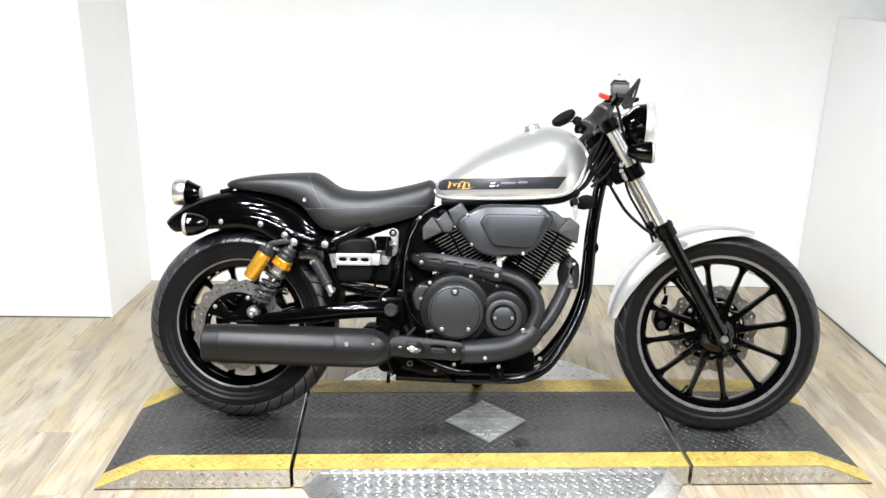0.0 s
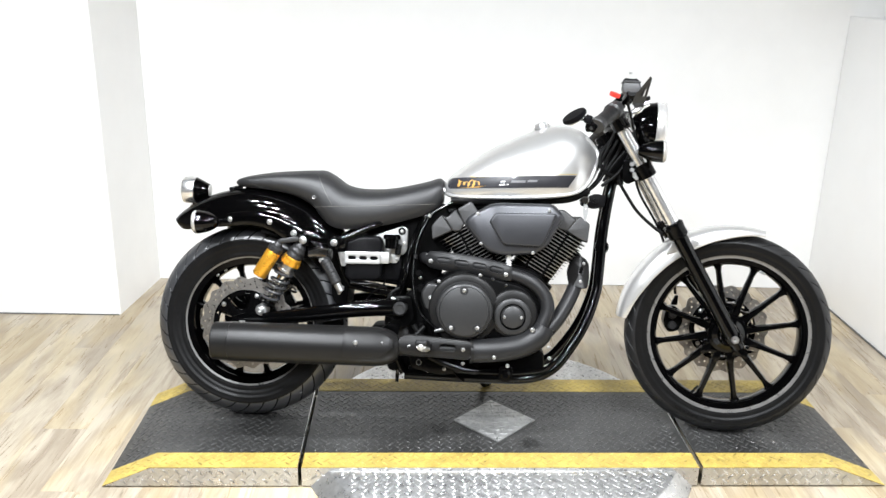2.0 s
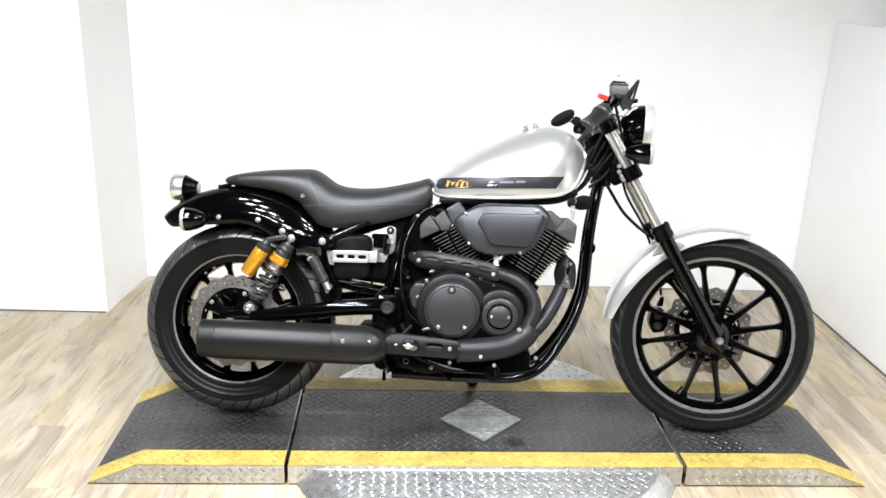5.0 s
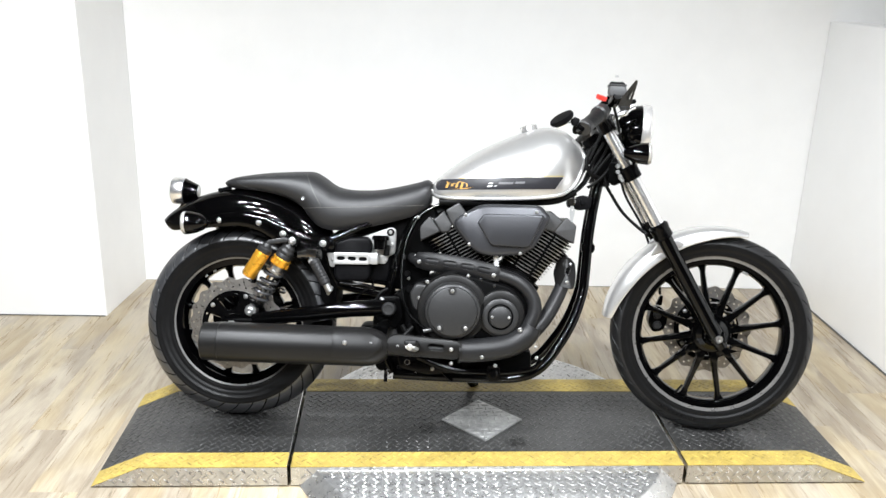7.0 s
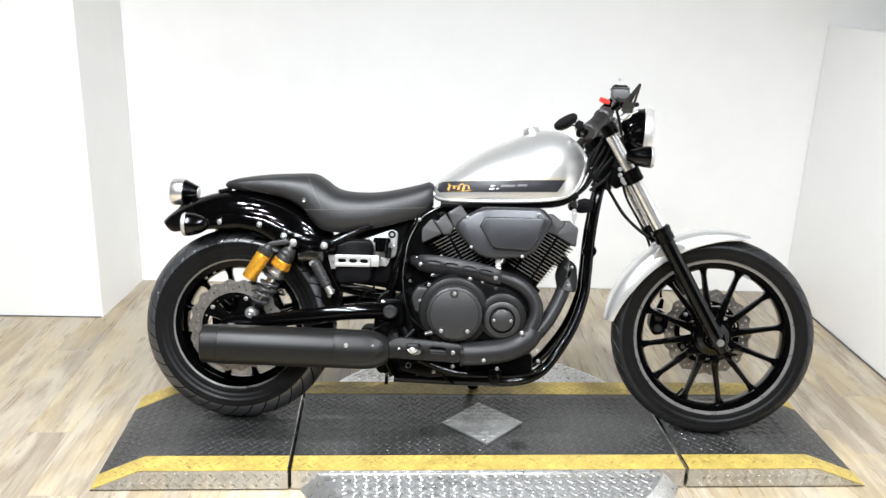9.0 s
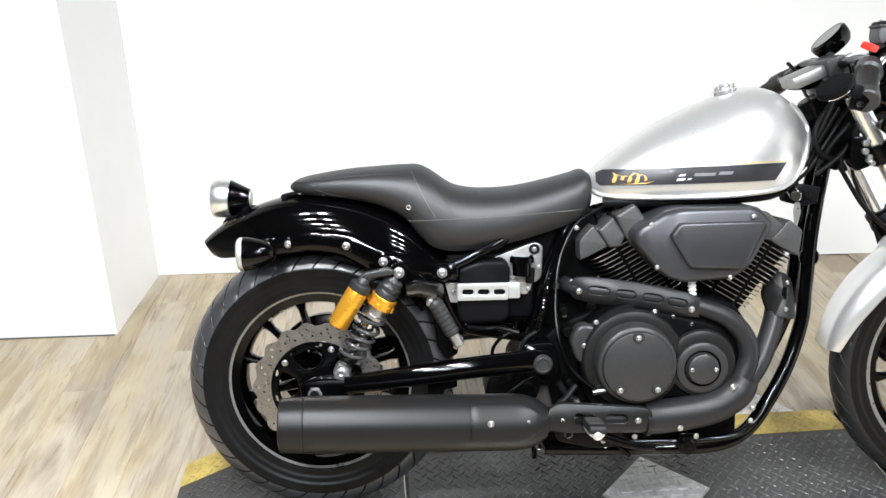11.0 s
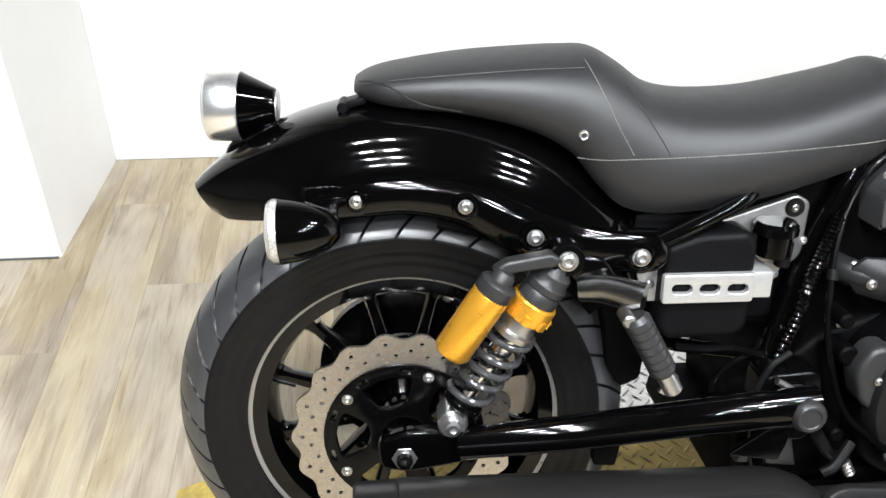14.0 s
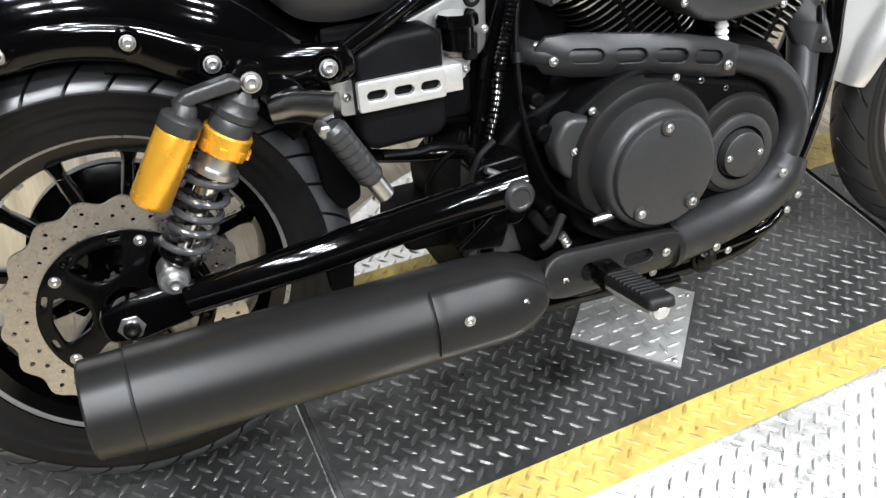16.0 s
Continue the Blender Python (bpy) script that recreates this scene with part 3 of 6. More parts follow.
def tyre(R, half, bead, repeats, depth, reach):
    """A tyre about y; each slanted groove runs along a line of the mesh from the crown to the shoulder."""
    n, hgt = 40, R - bead
    prof = []
    for i in range(n + 1):
        a = math.pi * i / n
        tuck = 1 - 0.27 * max(0.0, (abs(math.cos(a)) - 0.8) / 0.2) ** 2
        prof.append((bead + hgt * max(0.0, math.sin(a)) ** 0.92, -1.06 * half * math.cos(a) * tuck, -math.cos(a)))
    steps = ((0.0, 0), (0.022, 1), (0.085, 1), (0.107, 0), (0.40, 0), (0.70, 0))
    bm = bmesh.new()
    rings, deep = [], []
    for k in range(repeats):
        for at, low in steps:
            ring = []
            for r, y, s in prof:
                skew = 1.5 * abs(s) ** 1.7 if abs(s) < 0.86 else 1.161
                th = 2 * math.pi * (k + at + skew + (0.5 if s > 0 else 0) * min(1, abs(s) / 0.1)) / repeats
                end = min(1.0, max(0.0, (abs(s) - 0.08) / 0.06), max(0.0, (reach - abs(s)) / 0.04))
                rr = r - (depth * end if low else 0.0) - (0.0016 if abs(s) > 0.865 else 0.0)
                # raised bead line and lettering band on the sidewall
                if 0.925 < abs(s) < 0.95:
                    rr += 0.0012
                ring.append(bm.verts.new((rr * math.cos(th), y, rr * math.sin(th))))
            rings.append(ring)
            deep.append(low)
    m = len(rings)
    for k in range(m):
        p, q = rings[k], rings[(k + 1) % m]
        for i in range(n):
            s = abs(prof[i][2] + prof[i + 1][2]) / 2
            f = bm.faces.new((p[i], p[i + 1], q[i + 1], q[i]))
            # groove faces take the darker sidewall rubber, which paints in their shade
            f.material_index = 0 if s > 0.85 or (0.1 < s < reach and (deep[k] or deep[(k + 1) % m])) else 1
    return bm


def spoke_mesh(r0, r1, w0, w1, d0, d1):
    """A tapered cast spoke along +x, broad at the hub and flared at the rim."""
    rings = []
    for t, w, d in ((0, w0 * 1.5, d0), (0.15, w0, d0), (0.5, (w0 + w1) / 2 * 0.9, (d0 + d1) / 2), (0.85, w1, d1), (0.94, w1 * 1.35, d1), (1.0, w1 * 2.5, d1)):
        x = r0 + (r1 - r0) * t
        rings.append([(x, y * d, z * w) for y, z in ((-1, -0.55), (-0.55, -1), (0.55, -1), (1, -0.55), (1, 0.55), (0.55, 1), (-0.55, 1), (-1, 0.55))])
    return skin(rings)


def wave_disc(r_out, r_in, waves, th):
    out = [((r_out + 0.0045 * math.cos(waves * a)) * math.cos(a), (r_out + 0.0045 * math.cos(waves * a)) * math.sin(a)) for a in (2 * math.pi * k / 160 for k in range(160))]
    inn = ring2d(0, 0, r_in, 64)
    holes = []
    for k in range(waves):
        a = 2 * math.pi * k / waves
        for dr, da in ((-0.010, 0.0), (-0.021, 0.10), (-0.027, -0.09)):
            holes.append(ring2d((r_out + dr) * math.cos(a + da), (r_out + dr) * math.sin(a + da), 0.0031, 8))
    return plate(out, th / 2, -th / 2, [inn, *holes])


def wheel(name, label, c, R, half, bead, phase, disc_y, tread, rubber, band, stripe):
    rim_r = bead - 0.004
    rim = lathe([(rim_r - 0.030, -0.020), (rim_r - 0.022, -half * 0.62), (rim_r + 0.010, -half * 0.70), (rim_r + 0.013, -half * 0.66), (rim_r + 0.006, -half * 0.5),
                 (rim_r + 0.006, half * 0.5), (rim_r + 0.013, half * 0.66), (rim_r + 0.010, half * 0.70), (rim_r - 0.022, half * 0.62), (rim_r - 0.030, 0.020), (rim_r - 0.030, -0.020)], facing(0, 0, 0), 96)
    w = part(name, rim, GLOSS, bike, label)
    w.location = c
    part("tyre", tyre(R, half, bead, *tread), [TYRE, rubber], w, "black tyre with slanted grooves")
    for s in (-1, 1):
        y0, y1 = half * (0.6825 - 2.9 * stripe) + 0.0014, half * 0.6825 + 0.0014
        part("rim_stripe", lathe([(rim_r + 0.0035 - stripe, -s * y0), (rim_r + 0.0035, -s * y1), (rim_r + 0.0035, -s * (y1 - 0.001)), (rim_r + 0.0035 - stripe, -s * (y0 - 0.001)), (rim_r + 0.0035 - stripe, -s * y0)], facing(0, 0, 0), 96), RIMTAPE, w, "thin silver stripe")
    hub = lathe([(0, -0.075), (0.030, -0.075), (0.034, -0.066), (0.036, -0.045), (0.052, -0.036), (0.052, 0.036), (0.036, 0.045), (0.034, 0.066), (0.030, 0.075), (0, 0.075)], facing(0, 0, 0), 40)
    part("hub", hub, GLOSS, w)
    sp = part("spoke", spoke_mesh(0.045, rim_r - 0.026, 0.0130, 0.0080, 0.021, 0.013), GLOSS, w)
    sp.matrix_basis = pose(0, 0, 0, 0, -phase, 0)
    for k in range(1, 12):
        again(sp, pose(0, 0, 0, 0, -phase - 30 * k, 0), w)
    disc = part("brake_disc", wave_disc(0.146, band, 18, 0.005), BRUSHED, w, "drilled wave-edged brake disc")
    disc.location = (0, disc_y, 0)
    holes = []
    for k in range(5):
        mid = 72 * k + 34
        arc = [(band - 0.016, mid - 24), (band - 0.016, mid - 12), (band - 0.014, mid), (band - 0.016, mid + 12), (band - 0.016, mid + 24), (0.052, mid + 21), (0.044, mid), (0.052, mid - 21)]
        holes.append(rounded([(r * math.cos(radians(d)), r * math.sin(radians(d))) for r, d in arc], 0.008, 3))
    holes += [slot((band - 0.0065) * math.cos(a), (band - 0.0065) * math.sin(a), 0.017, 0.0065, math.degrees(a) + 90, 4) for a in (radians(36 * k + 16) for k in range(10))]
    part("disc_carrier", plate(ring2d(0, 0, band + 0.0025, 72), disc_y + 0.002, disc_y - 0.006, [ring2d(0, 0, 0.030, 24), *holes], 0.0012), SATIN, w)
    for k in range(5):
        a = radians(72 * k + 70)
        cap_bolt(0.094 * math.cos(a), disc_y - 0.006, 0.094 * math.sin(a), 0.0075, w)
    return w


rear = wheel("rear_wheel", "gloss black twelve-spoke cast rear wheel", RW, 0.316, 0.076, 0.215, 16, -0.094, (36, 0.0060, 0.86), TREAD, 0.105, 0.0062)
# front stripe: silver tape, widened to paint in the rim's highlight band
front = wheel("front_wheel", "gloss black twelve-spoke cast front wheel", FW, 0.330, 0.052, 0.261, 10, 0.066, (30, 0.0050, 0.80), TREADF, 0.106, 0.0115)
# webbed hub with openings between the spoke pairs
web = [((0.092 + 0.014 * math.cos(12 * (a - radians(10)))) * math.cos(a), (0.092 + 0.014 * math.cos(12 * (a - radians(10)))) * math.sin(a)) for a in (2 * math.pi * k / 120 for k in range(120))]
gaps = [slot(0.072 * math.cos(a), 0.072 * math.sin(a), 0.026, 0.020, math.degrees(a), 4) for a in (radians(60 * k + 25) for k in range(6))]
part("hub_web", plate(web, 0.016, -0.020, gaps, 0.003), GLOSS, front)
for k, w in enumerate((0.009, 0.007, 0.008, 0.006, 0.010, 0.007, 0.004, 0.008, 0.009)):
    for base in (238, 292):
        a = radians(base + 2.9 * k)
        m = Matrix.Translation((0.290 * math.cos(a), -0.0478, 0.290 * math.sin(a))) @ pose(0, 0, 0, 0, 90 - math.degrees(a), 0) @ pose(0, 0, 0, -18, 0, 0)
        part("sidewall_mark", box(0, 0, 0, w, 0.0012, 0.008, 0.0004, m), TYRE, front)
# raised moulded bars on the rear sidewall
for k, w in enumerate((0.010, 0.006, 0.009, 0.004, 0.008, 0.008, 0.010, 0.005, 0.009)):
    for base in (58, 238):
        a = radians(base + 4.2 * k)
        m = Matrix.Translation((0.253 * math.cos(a), -0.0660, 0.253 * math.sin(a))) @ pose(0, 0, 0, 0, 90 - math.degrees(a), 0) @ pose(0, 0, 0, 12, 0, 0)
        part("sidewall_mark", box(0, 0.0004, 0, w, 0.0008, 0.007, 0.0003, m), TYRE, rear)
part("hub_flange", lathe([(0.030, 0.030), (0.062, 0.026), (0.066, 0.020), (0.066, -0.020), (0.062, -0.026), (0.030, -0.030), (0.030, 0.030)], facing(0, 0, 0), 40), GLOSS, front)
part("valve", tube([(-0.186, -0.020, 0.050), (-0.172, -0.024, 0.046), (-0.150, -0.026, 0.040)], [0.0055, 0.0042, 0.0038], segs=12), HOSE, rear)
for a in (118, 128):
    part("balance_weight", box(0, 0, 0, 0.010, 0.004, 0.007, 0.001, Matrix.Translation((0.186 * math.cos(radians(a)), -0.040, 0.186 * math.sin(radians(a)))) @ pose(0, 0, 0, 0, 90 - a, 0)), STEEL, rear)
# tyre valve and balance weight
part("valve", rod((-0.105, -0.02, -0.205), (-0.085, -0.025, -0.178), 0.004), HOSE, front)
part("balance_weight", box(0.095, -0.032, 0.205, 0.02, 0.004, 0.008, 0.001, pose(0, 0, 0, 0, 25, 0)), STEEL, front)

# rear axle, nut and disc caliper side
nut = part("axle_nut", join(lathe([(0, 0), (0.0225, 0), (0.0225, 0.004), (0.020, 0.005), (0, 0.005)], facing(RW.x, -0.132, RW.z), 28), lathe([(0, 0.005), (0.0165, 0.005), (0.0178, 0.007), (0.0178, 0.018), (0.0160, 0.020), (0, 0.020)], facing(RW.x, -0.132, RW.z), 6)), STEEL, bike, "zinc hexagon axle nut", 25)
part("axle_end", lathe([(0, 0.022), (0.0045, 0.022), (0.006, 0.029), (0.0095, 0.029), (0.0105, 0.027), (0.0105, 0.018), (0, 0.018)], facing(RW.x, -0.132, RW.z), 24), PEGSTEEL, nut)
part("pulley", lathe([(0.060, -0.012), (0.125, -0.012), (0.128, -0.010), (0.128, 0.010), (0.125, 0.012), (0.060, 0.012), (0.060, -0.012)], facing(RW.x, 0.105, RW.z), 64), SATIN, bike)

# swing arm
for s in (-1, 1):
    part("swing_arm", tube([(-0.25, s * 0.166, 0.396), (-0.40, s * 0.170, 0.384), (-0.56, s * 0.164, 0.361), (-0.70, s * 0.150, 0.339)], [0.027, 0.025, 0.024, 0.022], flat=(0.8, 1.0), segs=18), GLOSS, bike)
    part("axle_plate", plate(rounded([(-0.69, 0.360), (-0.69, 0.312), (-0.765, 0.298), (-0.800, 0.304), (-0.805, 0.342), (-0.77, 0.356)], 0.012), s * 0.142 + 0.009, s * 0.142 - 0.009, [], 0.003), GLOSS, bike)
part("arm_end_cap", box(-0.690, -0.163, 0.342, 0.020, 0.008, 0.013, 0.003, pose(0, 0, 0, 0, 10, 0)), STEEL, bike)
part("pivot_cap", lathe([(0, 0.008), (0.012, 0.0085), (0.0135, 0.010), (0.017, 0.010), (0.0212, 0.006), (0.0225, 0), (0.0225, -0.04), (0, -0.04)], facing(-0.267, -0.184, 0.391), 32), CASE, bike, "round charcoal pivot cap")
part("pivot_plate", plate(rounded([(-0.308, 0.425), (-0.235, 0.430), (-0.222, 0.360), (-0.245, 0.325), (-0.292, 0.335), (-0.312, 0.365)], 0.015), -0.09, -0.142, [], 0.004), SATIN, bike)

# shocks
def shock(s):
    a, b = Vector((-0.579, s * 0.155, 0.595)), Vector((-0.709, s * 0.134, 0.369))
    d = (b - a).normalized()
    at = lambda k: a + d * k
    m = frame_to(a, b)
    body = part("shock_absorber", lathe([(0, 0.012), (0.016, 0.012), (0.018, 0.020), (0.022, 0.024), (0.0225, 0.034), (0.0255, 0.038), (0.0255, 0.046), (0.0235, 0.048), (0.0255, 0.052), (0.0255, 0.066), (0.021, 0.070), (0.012, 0.072), (0.012, 0.120), (0, 0.120)], m, 28), CASE, bike, "gold and black rear shock absorber")
    part("top_eye", lathe([(0.009, -0.014), (0.019, -0.014), (0.021, -0.010), (0.021, 0.010), (0.019, 0.014), (0.009, 0.014), (0.009, -0.014)], facing(*a), 28), SATIN, body)
    part("collar", lathe([(0.018, 0.064), (0.028, 0.064), (0.0295, 0.066), (0.0295, 0.089), (0.028, 0.091), (0.018, 0.091)], m, 28), GOLD, body, "gold preload collar")
    for k in range(8):
        e = radians(45 * k)
        part("collar_tooth", box(0, 0, 0, 0.0045, 0.010, 0.012, 0.001, m @ Matrix.Rotation(e, 4, "Z") @ Matrix.Translation((0.0298, 0, 0.084))), GOLD, body)
    part("seat_ring", lathe([(0.017, 0.091), (0.022, 0.091), (0.0225, 0.108), (0.029, 0.110), (0.029, 0.117), (0.017, 0.118)], m, 28), STEEL, body, "bare steel spring seat")
    u = d.cross(Vector((0, 1, 0))).normalized()
    v = d.cross(u)
    turns = 4.8
    coil = [at(0.118 + 0.112 * (k / 110 + 0.035 * math.sin(2 * math.pi * k / 110))) + 0.0268 * (math.cos(2 * math.pi * turns * k / 110) * u + math.sin(2 * math.pi * turns * k / 110) * v) for k in range(111)]
    part("spring", tube(coil, 0.0046, segs=10, smooth=False), SPRING, body, "black coil spring")
    part("damper_body", lathe([(0.0122, 0.118), (0.0150, 0.120), (0.0150, 0.150), (0.0128, 0.152), (0.0128, 0.176), (0.0095, 0.178), (0.0095, 0.232)], m, 28), CHROME, body, "bright damper body")
    part("lower_seat", lathe([(0, 0.229), (0.026, 0.229), (0.027, 0.235), (0.018, 0.243), (0, 0.246)], m, 28), SATIN, body)
    part("lower_eye", lathe([(0, -0.022), (0.016, -0.022), (0.019, -0.018), (0.019, 0.018), (0.016, 0.022), (0.011, 0.022), (0.010, 0.030), (0.006, 0.031), (0, 0.028)], facing(*b), 24), STEEL, body)
    cap_bolt(a.x, a.y + s * 0.014, a.z, 0.0125, body, "top_bolt", tilt=(0, s, 0))
    # remote reservoir ahead of the wheel centre, joined by a bridge
    r0, r1 = Vector((-0.654, s * 0.176, 0.580)), Vector((-0.716, s * 0.172, 0.478))
    mr = frame_to(r0, r1)
    part("reservoir", lathe([(0.0, 0.026), (0.0225, 0.026), (0.0232, 0.028), (0.0232, 0.112), (0.020, 0.117), (0, 0.117)], mr, 32), GOLD, body, "gold gas reservoir")
    part("reservoir_cap", lathe([(0, -0.006), (0.010, -0.006), (0.013, -0.002), (0.0145, 0.006), (0.021, 0.008), (0.0235, 0.011), (0.024, 0.024), (0.0225, 0.0265), (0, 0.0265)], mr, 32), CASE, body)
    part("bridge", plate(rounded([(-0.668, 0.586), (-0.652, 0.597), (-0.600, 0.607), (-0.588, 0.600), (-0.592, 0.590), (-0.642, 0.583), (-0.660, 0.574)], 0.004), s * 0.168 + 0.009, s * 0.168 - 0.009, [], 0.004), CASE, body)


shock(-1)
shock(1)

# rear fender, its strut rails, lamps
def fender(c, R, a0, a1, half, drop, taper0, taper1, n=40, k=18):
    """An arched mudguard about the wheel's centre; tapers are the share of width left at each end."""
    outer, inner = [], []
    for i in range(n + 1):
        t = i / n
        a = radians(a0 + (a1 - a0) * t)
        w0 = min(1, taper0 + (1 - taper0) * max(0.0, t / 0.22) ** 0.6) if t < 0.22 else 1
        w1 = min(1, taper1 + (1 - taper1) * max(0.0, (1 - t) / 0.22) ** 0.6) if t > 0.78 else 1
        w = half * w0 * w1
        ro, ri = [], []
        for j in range(k + 1):
            b = -1 + 2 * j / k
            y = w * math.sin(b * math.pi / 2) if abs(b) < 1 else w * b
            dr = drop(t) * (w0 * w1) * max(0.0, 1 - math.cos(b * math.pi / 2)) ** 1.5
            e = Vector((math.cos(a), 0, math.sin(a)))
            ro.append(c + e * (R(t) - dr) + Vector((0, y, 0)))
            ri.append(c + e * (R(t) - dr - 0.003) + Vector((0, y * 0.975, 0)))
        outer.append(ro)
        inner.append(ri)
    rings = [o + i_[::-1] for o, i_ in zip(outer, inner)]
    return skin(rings)


part("rear_fender", fender(RW, lambda t: 0.424 + 0.015 * math.sin(math.pi * t) ** 0.8, 128.8, 45, 0.111, lambda t: 0.105, 0.36, 0.9), GLOSS, bike, "gloss black rear fender")
part("wheel_shield", fender(RW, lambda t: 0.346, 82, 36, 0.096, lambda t: 0.048, 1.0, 1.0), ENGINE, bike, "black inner wheel shield")
for s in (-1, 1):
    part("fender_rail", tube([(-0.872, s * 0.106, 0.641), (-0.82, s * 0.108, 0.652), (-0.76, s * 0.110, 0.657), (-0.69, s * 0.114, 0.646), (-0.62, s * 0.128, 0.616), (-0.55, s * 0.135, 0.600), (-0.475, s * 0.132, 0.590), (-0.455, s * 0.131, 0.588), (-0.449, s * 0.130, 0.588)],
         [0.016, 0.022, 0.023, 0.026, 0.030, 0.026, 0.024, 0.017, 0.006], flat=(0.42, 1.0), segs=18), GLOSS, bike)
    for x, y, z, r in ((-0.825, 0.116, 0.652, 0.0085), (-0.696, 0.1245, 0.648, 0.0092), (-0.614, 0.1425, 0.615, 0.0105), (-0.485, 0.1435, 0.589, 0.0115)):
        part("bolt_cup", lathe([(r * 1.25, -0.004), (r * 1.9, -0.004), (r * 1.75, 0.0015), (r * 1.45, 0.0022), (r * 1.25, 0.0)], frame_to((x, s * y, z), (x, s * (y + 1), z)), 28), GLOSS, bike)
        cap_bolt(x, s * y, z, r, bike, tilt=(0, s, 0))
    # tail-side turn signals
    body = part("turn_signal", lathe([(0, 0.0), (0.008, 0.001), (0.014, 0.005), (0.0225, 0.015), (0.0300, 0.032), (0.0345, 0.050), (0.0368, 0.066), (0.0355, 0.068), (0, 0.068)], frame_to((-0.838, s * 0.192, 0.6445), (-0.92, s * 0.192, 0.6415)), 32), GLOSS, bike, "black bullet turn signal")
    part("lens", lathe([(0.0362, 0.067), (0.0366, 0.074), (0.033, 0.079), (0.020, 0.082), (0, 0.083)], frame_to((-0.838, s * 0.192, 0.6445), (-0.92, s * 0.192, 0.6415)), 32), SIGNAL, body, "clear ribbed lens")
    part("reflector", lathe([(0, 0.0685), (0.034, 0.0685), (0.034, 0.070), (0, 0.070)], frame_to((-0.838, s * 0.192, 0.6445), (-0.92, s * 0.192, 0.6415)), 32), REDRES, body)
    part("stem", tube([(-0.855, s * 0.12, 0.645), (-0.852, s * 0.165, 0.645)], 0.009), SATIN, body)

tail = part("tail_lamp", lathe([(0, 0.014), (0.020, 0.014), (0.0228, 0.016), (0.0242, 0.020), (0.031, 0.034), (0.038, 0.049), (0.0425, 0.058), (0, 0.058)], frame_to((-0.914, 0, 0.744), (-1.014, 0, 0.746)), 36), GLOSS, bike, "chrome and black round tail lamp")
part("bezel", lathe([(0.0405, 0.057), (0.0445, 0.058), (0.0455, 0.060), (0.0455, 0.092), (0.044, 0.097), (0.040, 0.100), (0.036, 0.100), (0.036, 0.057), (0.0405, 0.057)], frame_to((-0.914, 0, 0.744), (-1.014, 0, 0.746)), 40), ALLOY, tail, "chrome lamp bezel")
part("lens", lathe([(0.0400, 0.098), (0.0385, 0.101), (0.030, 0.1035), (0.012, 0.105), (0, 0.105)], frame_to((-0.914, 0, 0.744), (-1.014, 0, 0.746)), 32), SIGNAL, tail, "clear lamp lens")
part("end_disc", lathe([(0, 0.0115), (0.0175, 0.0115), (0.0195, 0.0128), (0.0195, 0.0150), (0, 0.0150)], frame_to((-0.914, 0, 0.744), (-1.014, 0, 0.746)), 32), BRACKET, tail, "pale round end plate")
part("lamp_bracket", join(tube([(-0.996, 0, 0.680), (-0.985, 0, 0.689), (-0.965, 0, 0.701), (-0.940, 0, 0.713), (-0.918, 0, 0.723), (-0.910, 0, 0.727)], [0.003, 0.013, 0.018, 0.017, 0.010, 0.003], flat=(1.0, 0.7), segs=20), rod((-0.952, 0, 0.700), (-0.950, 0, 0.722), 0.012)), GLOSS, tail)
part("seat_latch", join(box(-0.826, -0.03, 0.757, 0.026, 0.04, 0.009, 0.003, pose(0, 0, 0, 0, -16, 0)), rod((-0.842, -0.055, 0.751), (-0.842, -0.005, 0.751), 0.007, bevel=0.002)), BLACKPL, bike)

# ---- seat ----
SEAT = [(-0.828, 0.781, 0.768, 0.045), (-0.815, 0.789, 0.762, 0.066), (-0.785, 0.798, 0.757, 0.088), (-0.70, 0.812, 0.750, 0.106), (-0.62, 0.819, 0.733, 0.116), (-0.565, 0.822, 0.704, 0.121), (-0.535, 0.821, 0.668, 0.126),
        (-0.505, 0.806, 0.642, 0.129), (-0.465, 0.779, 0.632, 0.131), (-0.425, 0.768, 0.633, 0.132), (-0.37, 0.766, 0.641, 0.131), (-0.31, 0.771, 0.654, 0.127), (-0.24, 0.786, 0.674, 0.117), (-0.19, 0.799, 0.692, 0.106), (-0.160, 0.808, 0.712, 0.094), (-0.146, 0.800, 0.732, 0.082)]


def along(table, x):
    """Smooth values of a table at x."""
    for i in range(len(table) - 1):
        if table[i][0] <= x <= table[i + 1][0]:
            a, b = table[i], table[i + 1]
            t = (x - a[0]) / (b[0] - a[0])
            z = table[max(i - 1, 0)], table[min(i + 2, len(table) - 1)]
            out = []
            for c in range(1, len(a)):
                ma = (b[c] - z[0][c]) / max(b[0] - z[0][0], 1e-6) * (b[0] - a[0])
                mb = (z[1][c] - a[c]) / max(z[1][0] - a[0], 1e-6) * (b[0] - a[0])
                out.append((2 * t**3 - 3 * t**2 + 1) * a[c] + (t**3 - 2 * t**2 + t) * ma + (3 * t**2 - 2 * t**3) * b[c] + (t**3 - t**2) * mb)
            return out
    return list(table[0][1:] if x < table[0][0] else table[-1][1:])


def seat_half(x, z):
    """Half width of the seat at a height: crowned top, sides that tuck in below the seam."""
    top, low, w = along(SEAT, x)
    w *= 0.935
    h = (z - low) / max(top - low, 1e-4)
    mid = 0.38
    if h > mid:
        q = min(1, (h - mid) / (1 - mid))
        return w * max(0, 1 - q**2.7) ** (1 / 2.2)
    return w * (1 - 0.16 * ((mid - h) / mid) ** 2)


